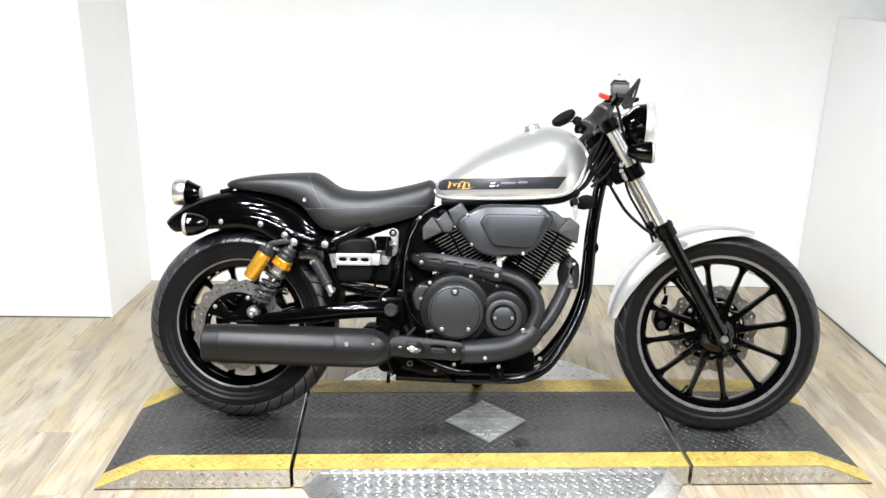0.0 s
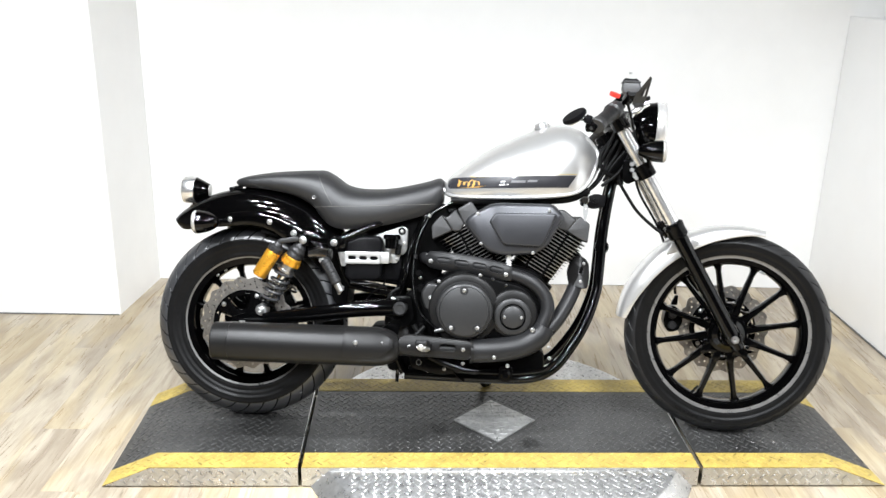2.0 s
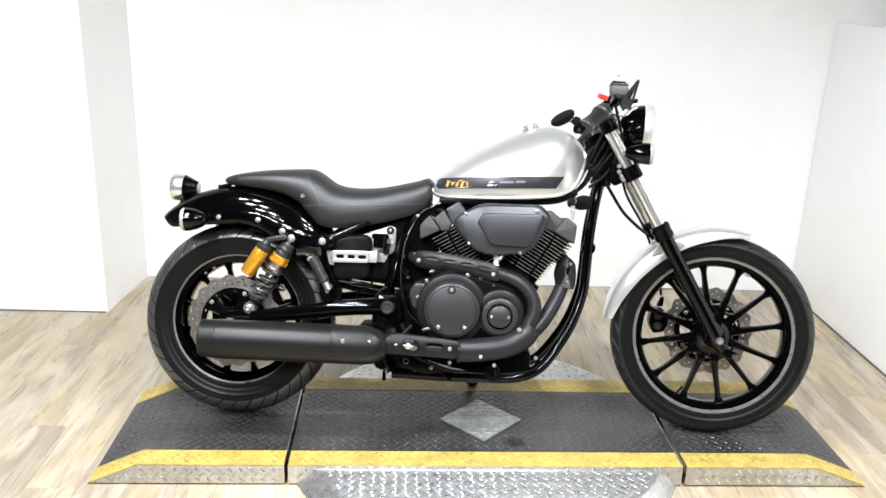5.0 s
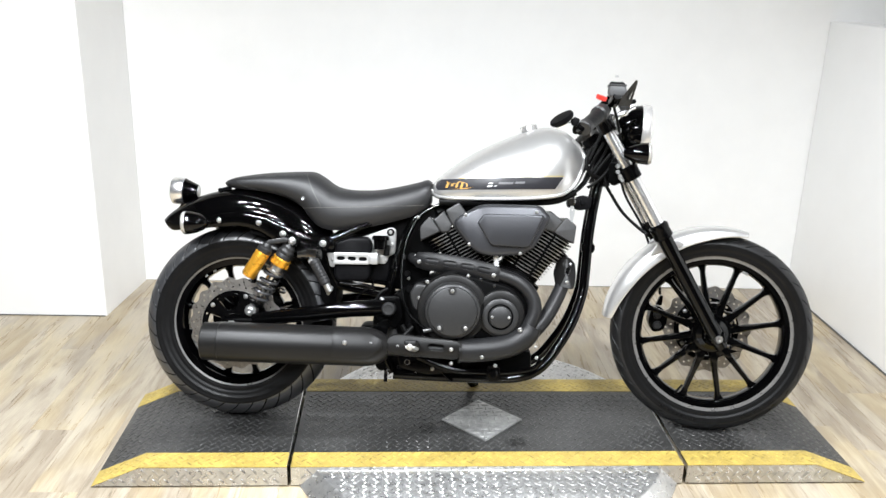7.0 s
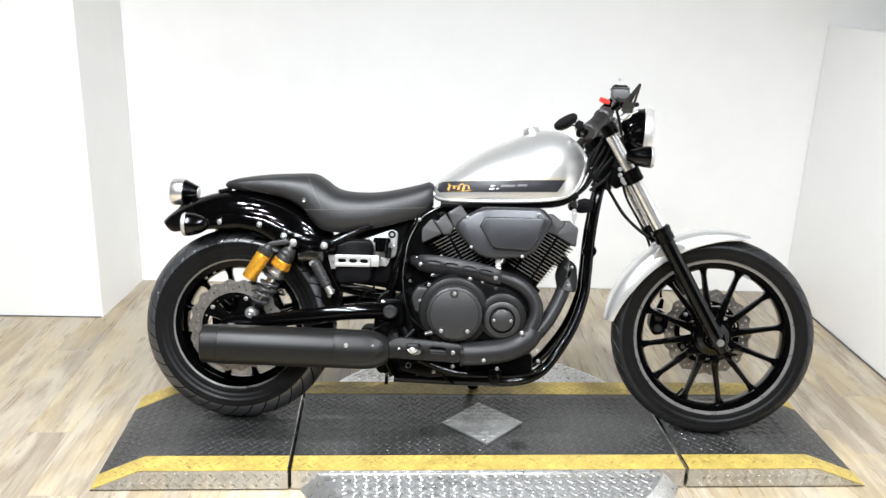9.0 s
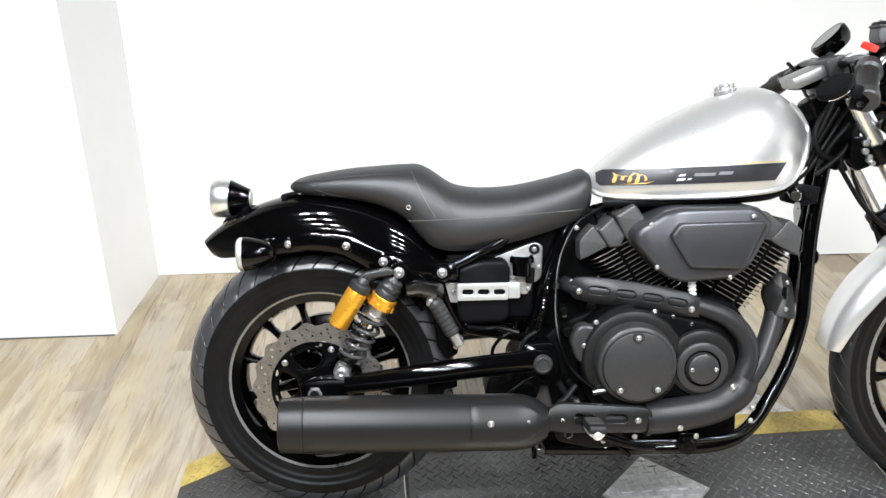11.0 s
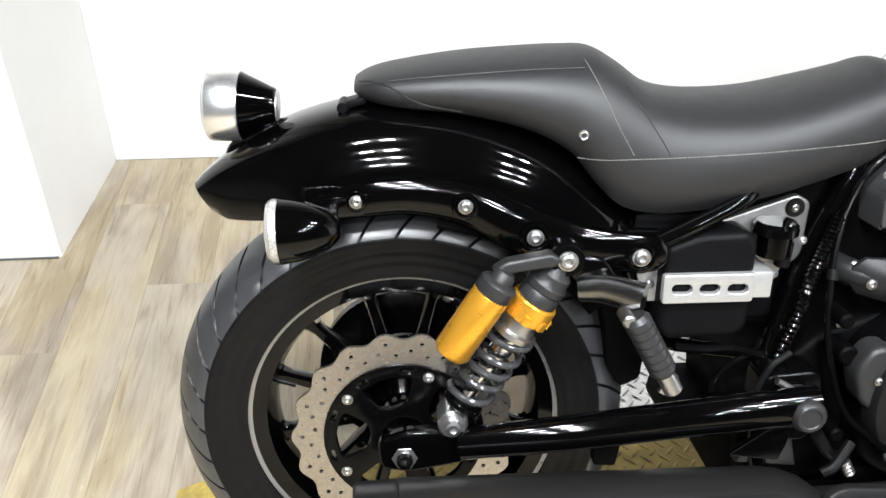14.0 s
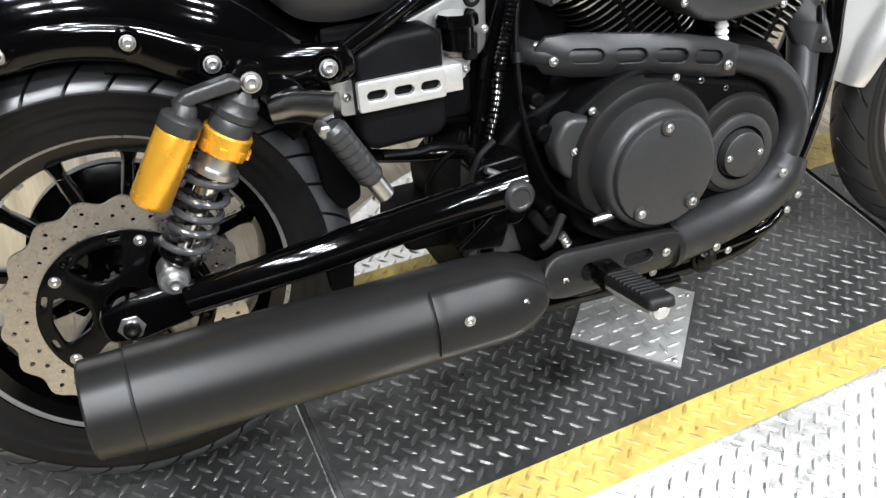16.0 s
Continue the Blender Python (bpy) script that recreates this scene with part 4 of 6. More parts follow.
def loft(table, half, lo_x, hi_x, n, k=24, eps=0.0015):
    rings = []
    for i in range(n + 1):
        x = lo_x + (hi_x - lo_x) * i / n
        top, low = along(table, x)[:2]
        side = []
        for j in range(k + 1):
            q = j / k
            z = low + (top - low) * (1 - (1 - q) ** 1.9)
            side.append((x, -half(x, z), z))
        rings.append(side[:-1] + [(x, 0, top)] + [(x, -y, z) for x, y, z in side[:-1][::-1]])
    return skin(rings)


part("seat", loft(SEAT, seat_half, -0.828, -0.146, 110), VINYL, bike, "charcoal vinyl seat with a raised tail hump", 50)


def stitch(pts, name="seam_thread", r=0.0006, lift=0.0003, mat=THREAD, half=seat_half, dash=0.0045, gap=0.0012):
    """Thread in short stitches along a line on the seat's flank; without a gap a plain welt."""
    run = glide([(x, 0, z) for x, z in pts], 40)
    run = [Vector((p.x, -half(p.x, p.z) - lift, p.z)) for p in run]
    if not gap:
        return part(name, tube(run[::4], r, per=1, segs=6, smooth=False), mat, bike)
    bits, at, cur = [], 0.0, []
    for p, q in zip(run, run[1:]):
        if at % (dash + gap) < dash:
            cur = cur or [p]
            cur.append(q)
        elif cur:
            bits.append(tube([cur[0], cur[-1]], r, per=1, segs=5, smooth=False))
            cur = []
        at += (q - p).length
    return part(name, join(*bits), mat, bike)


stitch([(-0.560, 0.700), (-0.50, 0.7035), (-0.44, 0.706), (-0.36, 0.710), (-0.28, 0.715), (-0.20, 0.7195), (-0.165, 0.722)])
stitch([(-0.553, 0.812), (-0.540, 0.785), (-0.520, 0.745), (-0.497, 0.706)])
stitch([(-0.505, 0.785), (-0.485, 0.755), (-0.465, 0.725), (-0.455, 0.708)], r=0.0006, mat=VINYL, gap=0)
stitch([(-0.818, 0.779), (-0.78, 0.788), (-0.70, 0.797), (-0.62, 0.803), (-0.556, 0.805)], r=0.0007, mat=VINYL, gap=0)
stitch([(-0.822, 0.782), (-0.806, 0.785), (-0.790, 0.783), (-0.774, 0.7765), (-0.760, 0.768), (-0.735, 0.7595), (-0.700, 0.7535)], r=0.0010, mat=VINYL, gap=0)
part("seat_stud", lathe([(0.0032, -0.001), (0.0032, 0.0022), (0.0048, 0.0026), (0.0062, 0.0010), (0.0064, -0.002), (0.0032, -0.001)], facing(-0.558, -seat_half(-0.558, 0.731) - 0.0005, 0.731), 20), ALLOY, bike, "small chrome seat eyelet")

# ---- fuel tank ----
TANK = [(-0.146, 0.793, 0.764, 0.040), (-0.135, 0.806, 0.757, 0.055), (-0.11, 0.830, 0.750, 0.075), (-0.06, 0.868, 0.747, 0.098), (0.0, 0.907, 0.746, 0.117), (0.06, 0.938, 0.747, 0.129), (0.12, 0.964, 0.750, 0.135), (0.18, 0.986, 0.754, 0.137), (0.232, 0.993, 0.760, 0.132),
        (0.28, 0.984, 0.770, 0.118), (0.315, 0.963, 0.792, 0.095), (0.340, 0.934, 0.825, 0.068), (0.356, 0.908, 0.858, 0.040), (0.362, 0.894, 0.876, 0.024)]


def tank_half(x, z):
    top, low, w = along(TANK, x)
    h = (z - low) / max(top - low, 1e-4)
    if h > 0.22:
        q = min(1, (h - 0.22) / 0.78)
        return w * max(0, 1 - q**2.1) ** (1 / 1.75)
    return w * (1 - 0.10 * ((0.22 - h) / 0.22) ** 2)


tank = part("fuel_tank", loft(TANK, tank_half, -0.146, 0.362, 90, 28), SILVER, bike, "silver teardrop fuel tank with a dark stripe", 60)


def on_tank(x, z, lift=0.0008, s=-1):
    return Vector((x, s * (tank_half(x, z) + lift), z))


def decal(name, corner, mat, nx=24, nz=4, lift=0.0008, label="", s=-1):
    """A patch laid on the tank between four (x, z) corners: bottom rear, bottom front, top front, top rear."""
    bm = bmesh.new()
    (ax, az), (bx, bz), (cx, cz), (dx, dz) = corner
    grid = []
    for j in range(nz + 1):
        v = j / nz
        row = []
        for i in range(nx + 1):
            u = i / nx
            x = (1 - v) * ((1 - u) * ax + u * bx) + v * ((1 - u) * dx + u * cx)
            z = (1 - v) * ((1 - u) * az + u * bz) + v * ((1 - u) * dz + u * cz)
            row.append(bm.verts.new(on_tank(x, z, lift, s)))
        grid.append(row)
    for a, b in zip(grid, grid[1:]):
        for i in range(nx):
            bm.faces.new((a[i], a[i + 1], b[i + 1], b[i]))
    return part(name, bm, mat, tank, label)


for s in (-1, 1):
    decal("tank_stripe", [(-0.126, 0.7730), (0.248, 0.786), (0.274, 0.825), (-0.118, 0.8085)], DECAL, 40, 4, 0.0008, "dark grey tank stripe", s)
    decal("stripe_end", [(-0.1335, 0.7815), (-0.1261, 0.7731), (-0.1181, 0.8084), (-0.1315, 0.8010)], DECAL, 8, 8, 0.0009, "", s)
    decal("pin_line", [(-0.06, 0.8115), (0.276, 0.8275), (0.278, 0.8295), (-0.06, 0.8135)], GOLDLINE, 30, 1, 0.0008, "thin gold line", s)
    flow = [(-0.146, 0.772), (-0.140, 0.758), (-0.115, 0.748), (-0.05, 0.7455), (0.09, 0.748), (0.20, 0.755), (0.275, 0.7695), (0.318, 0.806), (0.340, 0.855), (0.3505, 0.886), (0.346, 0.906), (0.330, 0.930), (0.308, 0.952)]
    part("tank_seam", tube([on_tank(x, z + 0.002, 0.003, s) for x, z in flow], 0.0062, flat=(0.9, 0.9)), SILVER, tank, "raised silver seam flange")

# mark as one plain looping ribbon over a swash
bm = bmesh.new()
rows = []
for k in range(121):
    t = k / 120
    turn = 2 * math.pi * 4.5 * t
    high = 0.0080 + 0.0040 * math.cos(2 * math.pi * 1.4 * t)
    x, z = -0.104 + 0.070 * t + 0.0055 * math.sin(turn) + 0.35 * high * math.cos(turn), 0.7905 + high * math.cos(turn)
    thick = 0.0019 + 0.0009 * math.sin(turn + 0.6)
    rows.append([bm.verts.new(on_tank(x - thick, z + 0.3 * thick, 0.0014)), bm.verts.new(on_tank(x + thick, z - 0.3 * thick, 0.0014))])
for p, q in zip(rows, rows[1:]):
    bm.faces.new((p[0], p[1], q[1], q[0]))
part("mark", bm, ORANGE, tank, "amber mark")
decal("mark", [(-0.114, 0.7758), (-0.034, 0.7785), (-0.012, 0.7860), (-0.036, 0.7805)], ORANGE, 10, 1, 0.0014)
for x0, z0, w, h, ink in ((0.030, 0.786, 0.016, 0.006, WHITED), (0.034, 0.796, 0.013, 0.005, WHITED), (0.052, 0.788, 0.007, 0.004, WHITED), (0.066, 0.796, 0.045, 0.008, GREYD), (0.118, 0.799, 0.03, 0.008, GREYD)):
    decal("mark", [(x0, z0), (x0 + w, z0 + 0.001), (x0 + w + 0.004, z0 + h), (x0 + 0.004, z0 + h - 0.001)], ink, 3, 2, 0.0014)

part("filler_cap", lathe([(0, 0.015), (0.014, 0.015), (0.016, 0.012), (0.024, 0.0115), (0.0275, 0.008), (0.028, 0.002), (0.031, 0.0), (0.031, -0.008), (0, -0.008)], Matrix.Translation((0.168, 0, 0.985)) @ pose(0, 0, 0, 0, -14, 0), 40), ALLOY, tank, "chrome filler cap")
for k in range(8):
    part("cap_grip", box(0, 0, 0, 0.009, 0.007, 0.008, 0.002, Matrix.Translation((0.168, 0, 0.985)) @ pose(0, 0, 0, 0, -14, 0) @ pose(0, 0, 0.0085, 0, 0, 45 * k) @ Matrix.Translation((0.024, 0, 0))), ALLOY, tank)

# ---- engine ----
CRANK = Vector((0.082, 0, 0.397))
eng = part("engine", join(plate(rounded([(-0.17, 0.30), (-0.185, 0.46), (-0.10, 0.515), (0.05, 0.545), (0.16, 0.52), (0.215, 0.44), (0.21, 0.31), (0.12, 0.255), (-0.08, 0.25)], 0.03), 0.15, -0.150, [], 0.012)), ENGINE, bike, "black air-cooled v-twin engine")
# lower sump and bolts
part("sump", box(0.015, 0.0, 0.222, 0.36, 0.22, 0.085, 0.02), ENGINE, eng)
part("sump_rib", box(-0.02, -0.06, 0.190, 0.44, 0.10, 0.022, 0.006), ENGINE, eng)


def cylinder(lean):
    ax = Vector((math.sin(radians(lean)), 0, math.cos(radians(lean))))
    m = Matrix.Translation(CRANK) @ pose(0, 0, 0, 0, lean, 0)
    s = 1 if lean > 0 else -1
    
    def fin(w, d):
        out = []
        for k in range(40):
            a = 2 * math.pi * k / 40
            c_, s_ = math.cos(a), math.sin(a)
            out.append((w * math.copysign(abs(c_) ** 0.45, c_), d * math.copysign(abs(s_) ** 0.45, s_)))
        bm = bmesh.new()
        lo = [bm.verts.new((x, y, -0.0012)) for x, y in out]
        hi = [bm.verts.new((x, y, 0.0012)) for x, y in out]
        bm.faces.new(lo[::-1])
        bm.faces.new(hi)
        for k in range(40):
            f = bm.faces.new((lo[k], lo[(k + 1) % 40], hi[(k + 1) % 40], hi[k]))
            f.material_index = 1
        return bm

    def oval(w, d, z):
        out = []
        for k in range(40):
            a = 2 * math.pi * k / 40
            c_, s_ = math.cos(a), math.sin(a)
            out.append(m @ Vector((w * math.copysign(abs(c_) ** 0.45, c_), d * math.copysign(abs(s_) ** 0.45, s_), z)))
        return out

    bar = part("cylinder", skin([oval(0.062, 0.080, 0.09), oval(0.072, 0.088, 0.20), oval(0.090, 0.088, 0.30)]), ENGINE, bike, "finned black cylinder")
    for dx in (-0.030, 0.030):
        part("stud_column", rod(m @ Vector((dx, -0.092, 0.14)), m @ Vector((dx, -0.092, 0.30)), 0.0085), ENGINE, bar)
    for k in range(14):
        f = part("cooling_fin", fin(0.074 + 0.029 * (k / 13) ** 1.1, 0.100), [ENGINE, FINEDGE], bar, "black fin with a machined bright edge")
        f.matrix_basis = m @ Matrix.Translation((0, 0, 0.148 + 0.0112 * k))
    shapes = ([(-0.176, 0.606), (-0.179, 0.652), (-0.147, 0.688), (-0.112, 0.638)], [(-0.099, 0.708), (-0.056, 0.735), (-0.030, 0.700), (-0.060, 0.640), (-0.078, 0.664)]) if s < 0 else \
             ([(0.250, 0.648), (0.292, 0.698), (0.324, 0.672), (0.318, 0.612)], [(0.205, 0.660), (0.222, 0.716), (0.240, 0.716), (0.282, 0.684), (0.253, 0.648)])
    part("cylinder_head", plate(rounded(shapes[0], 0.006), 0.100, -0.108, [], 0.006), HEADM, bar, "charcoal cylinder head")
    part("rocker_cover", plate(rounded(shapes[1], 0.006), 0.104, -0.114, [], 0.007), HEADM, bar, "charcoal rocker cover")
    if s < 0:
        part("head_step", plate(rounded([(-0.1435, 0.684), (-0.131, 0.680), (-0.104, 0.706), (-0.075, 0.662), (-0.085, 0.638), (-0.110, 0.636)], 0.005), 0.102, -0.111, [], 0.006), HEADM, bar)
    part("head_rib", plate(rounded([(x * 0.97 + 0.03 * shapes[0][0][0], z * 0.97 + 0.03 * shapes[0][2][1]) for x, z in shapes[0]], 0.01), 0.09, -0.1115, [], 0.003), HEADM, bar)
    p = Vector((s * 0.125 + 0.082, -0.114, 0.690))
    cap_bolt(p.x, p.y, p.z, 0.006, bar)
    # push-rod side boss and spark-plug lead
    part("cylinder_base", lathe([(0.0, 0.09), (0.085, 0.09), (0.088, 0.10), (0.088, 0.125), (0.07, 0.13), (0, 0.13)], m, 32), ENGINE, bar)


cylinder(-30)
cylinder(30)

# air cleaner
AC = rounded([(-0.072, 0.672), (-0.058, 0.690), (0.004, 0.726), (0.030, 0.731), (0.185, 0.733), (0.206, 0.729), (0.232, 0.700), (0.233, 0.686), (0.192, 0.610), (0.180, 0.594), (0.146, 0.574), (0.045, 0.568), (0.004, 0.577), (-0.020, 0.596), (-0.066, 0.650)], 0.012, 3)
air = part("air_cleaner", plate(AC, -0.070, -0.184, [], 0.014, lambda x, z: 0.012 * min(1, max(0, (0.02 - x) / 0.09)) + 0.010 * max(0, (z - 0.70) / 0.03) + 0.09 * max(0, x - 0.04)), CHARCOAL, bike, "charcoal air-cleaner housing")
part("cover_panel", plate(rounded([(0.002, 0.672), (0.020, 0.697), (0.028, 0.700), (0.205, 0.702), (0.212, 0.697), (0.170, 0.604), (0.160, 0.598), (0.056, 0.602), (0.044, 0.607)], 0.008, 3), -0.178, -0.197, [], 0.006, lambda x, z: 0.09 * max(0, x - 0.04)), CHARCOAL, air, "raised faceted cover panel")
for x, z, y in ((-0.034, 0.695, 0.176), (-0.020, 0.603, 0.176), (0.188, 0.711, 0.169), (0.141, 0.579, 0.174)):
    cap_bolt(x, -y, z, 0.0058, air)

# crankcase covers
clutch = part("clutch_cover", lathe([(0.0, 0.0765), (0.0725, 0.0765), (0.0750, 0.0755), (0.0768, 0.0725), (0.0772, 0.0670), (0.0810, 0.0662), (0.0845, 0.0640), (0.0868, 0.0590), (0.0890, 0.0400), (0.0905, 0.0200), (0.098, 0.0140), (0.102, 0.0060), (0.104, -0.02), (0, -0.02)], facing(-0.066, -0.147, 0.394), 72), CASE, bike, "round charcoal clutch cover")
for x, z in ((-0.068, 0.459), (-0.105, 0.3435), (-0.024, 0.3445)):
    part("bolt_boss", lathe([(0, 0.003), (0.0105, 0.003), (0.0125, 0.0), (0.0125, -0.02), (0, -0.02)], facing(x, -0.224, z), 20), CASE, clutch)
    cap_bolt(x, -0.2265, z, 0.0066, clutch)
alt = part("timing_cover", lathe([(0.0, 0.030), (0.0365, 0.030), (0.040, 0.0335), (0.050, 0.034), (0.0565, 0.031), (0.060, 0.018), (0.066, 0.015), (0.073, 0.014), (0.078, 0.009), (0.081, -0.02), (0, -0.02)], facing(0.085, -0.150, 0.378), 56), CASE, bike, "stepped round timing cover")
part("cover_groove", lathe([(0.0365, 0.0302), (0.0365, 0.0312), (0.0405, 0.0342), (0.041, 0.0330), (0.0365, 0.0302)], facing(0.085, -0.150, 0.378), 56), ENGINE, alt, "black groove")
part("cover_step", lathe([(0.0604, 0.0185), (0.0664, 0.0158), (0.0730, 0.0148), (0.0730, 0.0138), (0.0604, 0.0160), (0.0604, 0.0185)], facing(0.085, -0.150, 0.378), 56), ENGINE, alt, "black step")
part("cover_cap", lathe([(0.0, 0.0445), (0.030, 0.0440), (0.0335, 0.0420), (0.0350, 0.030), (0, 0.030)], facing(0.085, -0.150, 0.378), 48), CASE, alt, "round charcoal cap")
for dx in (-0.026, 0.026):
    cap_bolt(0.085 + dx, -0.1935, 0.378, 0.0055, alt)
part("clutch_collar", lathe([(0.086, 0.030), (0.100, 0.030), (0.108, 0.027), (0.112, 0.020), (0.114, 0.0), (0.086, 0.0), (0.086, 0.030)], facing(-0.066, -0.147, 0.396), 64), MATTE, eng, "charcoal casting round the clutch cover")
part("timing_collar", lathe([(0.050, 0.030), (0.066, 0.030), (0.073, 0.027), (0.077, 0.020), (0.079, 0.0), (0.050, 0.0), (0.050, 0.030)], facing(0.086, -0.147, 0.387), 56), MATTE, eng, "charcoal casting round the timing cover")
part("case_cover", plate(rounded([(-0.175, 0.34), (-0.165, 0.47), (-0.06, 0.515), (0.04, 0.49), (0.13, 0.47), (0.17, 0.40), (0.15, 0.31), (-0.10, 0.30)], 0.035), -0.148, -0.168, [], 0.008), ENGINE, eng)
part("sprocket_guard", plate(rounded([(-0.205, 0.44), (-0.185, 0.475), (-0.14, 0.47), (-0.16, 0.38), (-0.19, 0.39)], 0.015), -0.13, -0.165, [], 0.008), CASE, eng)
for x, z in ((-0.148, 0.480), (-0.174, 0.428), (-0.140, 0.335), (0.020, 0.492), (0.062, 0.474), (0.135, 0.437), (0.147, 0.355), (-0.02, 0.503)):
    cap_bolt(x, -0.167, z, 0.006, eng, mat=STEEL if x < 0 else PEGSTEEL)
part("hose_fitting", rod((-0.155, -0.18, 0.325), (-0.118, -0.19, 0.335), 0.0065, bevel=0.002), STEEL, eng)
part("drain_bolt", rod((-0.02, -0.11, 0.215), (-0.02, -0.128, 0.215), 0.011, bevel=0.003), ENGINE, eng)
for x, z, r in ((-0.205, 0.452, 0.013), (-0.215, 0.50, 0.010), (-0.20, 0.335, 0.010)):
    part("boss", rod((x, -0.10, z), (x, -0.145, z), r, bevel=0.003), ENGINE, eng)
part("intake", rod((0.06, -0.02, 0.60), (0.06, -0.10, 0.62), 0.05), ENGINE, eng)
part("spark_boot", lathe([(0, 0), (0.006, 0), *[(r, 0.004 + 0.009 * i + d) for i in range(6) for r, d in ((0.0075, 0), (0.0095, 0.0025), (0.0095, 0.005), (0.0070, 0.0075))], (0, 0.06)], frame_to((0.066, -0.140, 0.580), (0.070, -0.143, 0.520)), 16), WHITED, eng, "pale corrugated breather boot")

# ---- exhaust ----
H1 = [(-0.205, -0.060, 0.548), (-0.180, -0.092, 0.543), (-0.10, -0.120, 0.538), (0.0, -0.140, 0.527), (0.07, -0.146, 0.512), (0.140, -0.152, 0.487), (0.183, -0.157, 0.445), (0.193, -0.163, 0.395), (0.170, -0.168, 0.335)]
ex = part("exhaust", tube(H1, [0.018, 0.018, 0.018, 0.018, 0.0200, 0.0218, 0.0220, 0.0222, 0.0230], segs=22), HEADER, bike, "matt black two-into-one exhaust")
H2 = [(0.255, 0.03, 0.572), (0.290, 0.005, 0.560), (0.304, -0.030, 0.520), (0.286, -0.064, 0.465), (0.258, -0.098, 0.412), (0.226, -0.126, 0.365), (0.18, -0.150, 0.315)]
part("front_header", tube(H2, 0.0235, segs=22), HEADER, ex)
LOWER = [(0.186, -0.168, 0.352), (0.170, -0.168, 0.322), (0.130, -0.170, 0.294), (0.075, -0.174, 0.278), (0.0, -0.182, 0.270), (-0.045, -0.190, 0.269)]
part("collector", tube(LOWER, [0.030, 0.036, 0.037, 0.037, 0.037, 0.036], segs=26), HEADER, ex)
part("link_pipe", tube([(-0.03, -0.188, 0.270), (-0.14, -0.20, 0.272), (-0.27, -0.215, 0.276), (-0.33, -0.224, 0.277)], 0.026, segs=22), MATTE, ex)


def head_z(x):
    run = [(-0.20, 0.545), (-0.10, 0.539), (0.0, 0.527), (0.07, 0.512)]
    for (a, za), (b, zb) in zip(run, run[1:]):
        if x <= b:
            return za + (zb - za) * (x - a) / (b - a)
    return run[-1][1] - 0.20 * (x - 0.07)


def shield_y(x):
    """How far out the rear header's guard stands along its length."""
    run = [(-0.205, -0.094), (-0.18, -0.116), (-0.10, -0.147), (0.0, -0.167), (0.09, -0.174)]
    for (a, ya), (b, yb) in zip(run, run[1:]):
        if x <= b:
            return ya + (yb - ya) * (x - a) / (b - a)
    return run[-1][1]


upper = [(x, head_z(x) + w) for x, w in ((-0.197, 0.010), (-0.183, 0.026), (-0.15, 0.030), (-0.11, 0.030), (-0.05, 0.030), (0.0, 0.029), (0.05, 0.028), (0.080, 0.022))]
under = [(x, head_z(x) - w) for x, w in ((0.078, 0.022), (0.05, 0.028), (0.0, 0.029), (-0.05, 0.030), (-0.11, 0.030), (-0.15, 0.030), (-0.187, 0.024), (-0.199, 0.008))]
slots = [slot(x, head_z(x) + 0.002, 0.044, 0.019, t) for x, t in ((-0.137, -3), (-0.080, -5), (-0.023, -7), (0.030, -10))]
part("heat_shield", plate(upper + under, 0.005, 0.0, slots, 0.0015, lambda x, z: shield_y(x) + 15.0 * (z - head_z(x)) ** 2), HEADER, ex, "slotted matt black heat shield", 30)
for x, y, z in ((0.060, 0.1715, 0.508), (-0.178, 0.1175, 0.540), (-0.190, 0.092, 0.556)):
    cap_bolt(x, -y, z, 0.0072, ex)
cap_bolt(0.146, -0.206, 0.343, 0.0075, ex)
cap_bolt(0.030, -0.217, 0.255, 0.0065, ex)
cap_bolt(0.199, -0.185, 0.287, 0.0060, ex)
part("pipe_clamp", tube([(-0.035, -0.190, 0.269), (-0.045, -0.191, 0.269)], 0.0385, segs=26, smooth=False), MATTE, ex)
fsh = [(0.278, 0.566), (0.312, 0.568), (0.334, 0.547), (0.335, 0.500), (0.325, 0.464), (0.268, 0.474), (0.262, 0.515)]
part("heat_shield", plate(rounded(fsh, 0.012), -0.066, -0.075, [slot(0.306, 0.522, 0.026, 0.011, 75)], 0.003, lambda x, z: 0.5 * (z - 0.516) + 20.0 * (x - 0.302) ** 2), MATTE, ex, "matt black header guard", 30)
# added black backing, so the slot reads as shaded inside
part("slot_back", box(0.306, -0.060, 0.522, 0.020, 0.004, 0.032), ENGINE, ex)
cap_bolt(0.315, -0.059, 0.545, 0.0055, ex)
cap_bolt(0.302, -0.089, 0.488, 0.0058, ex)

# link guard with two slots
lk = [(-0.268, 0.292), (-0.258, 0.314), (-0.235, 0.321), (-0.075, 0.307), (-0.040, 0.302), (-0.031, 0.285), (-0.034, 0.255), (-0.052, 0.243), (-0.230, 0.256), (-0.262, 0.268)]
part("link_guard", plate(rounded(lk, 0.012), -0.212, -0.222, [slot(-0.187, 0.287, 0.040, 0.022, -4), slot(-0.113, 0.283, 0.050, 0.019, -4)], 0.003, lambda x, z: 9.0 * (z - 0.281) ** 2 + 0.12 * x), MATTE, ex, "slotted matt black link guard", 30)
cap_bolt(-0.231, -0.2445, 0.284, 0.0068, ex)
cap_bolt(-0.066, -0.231, 0.278, 0.0068, ex)

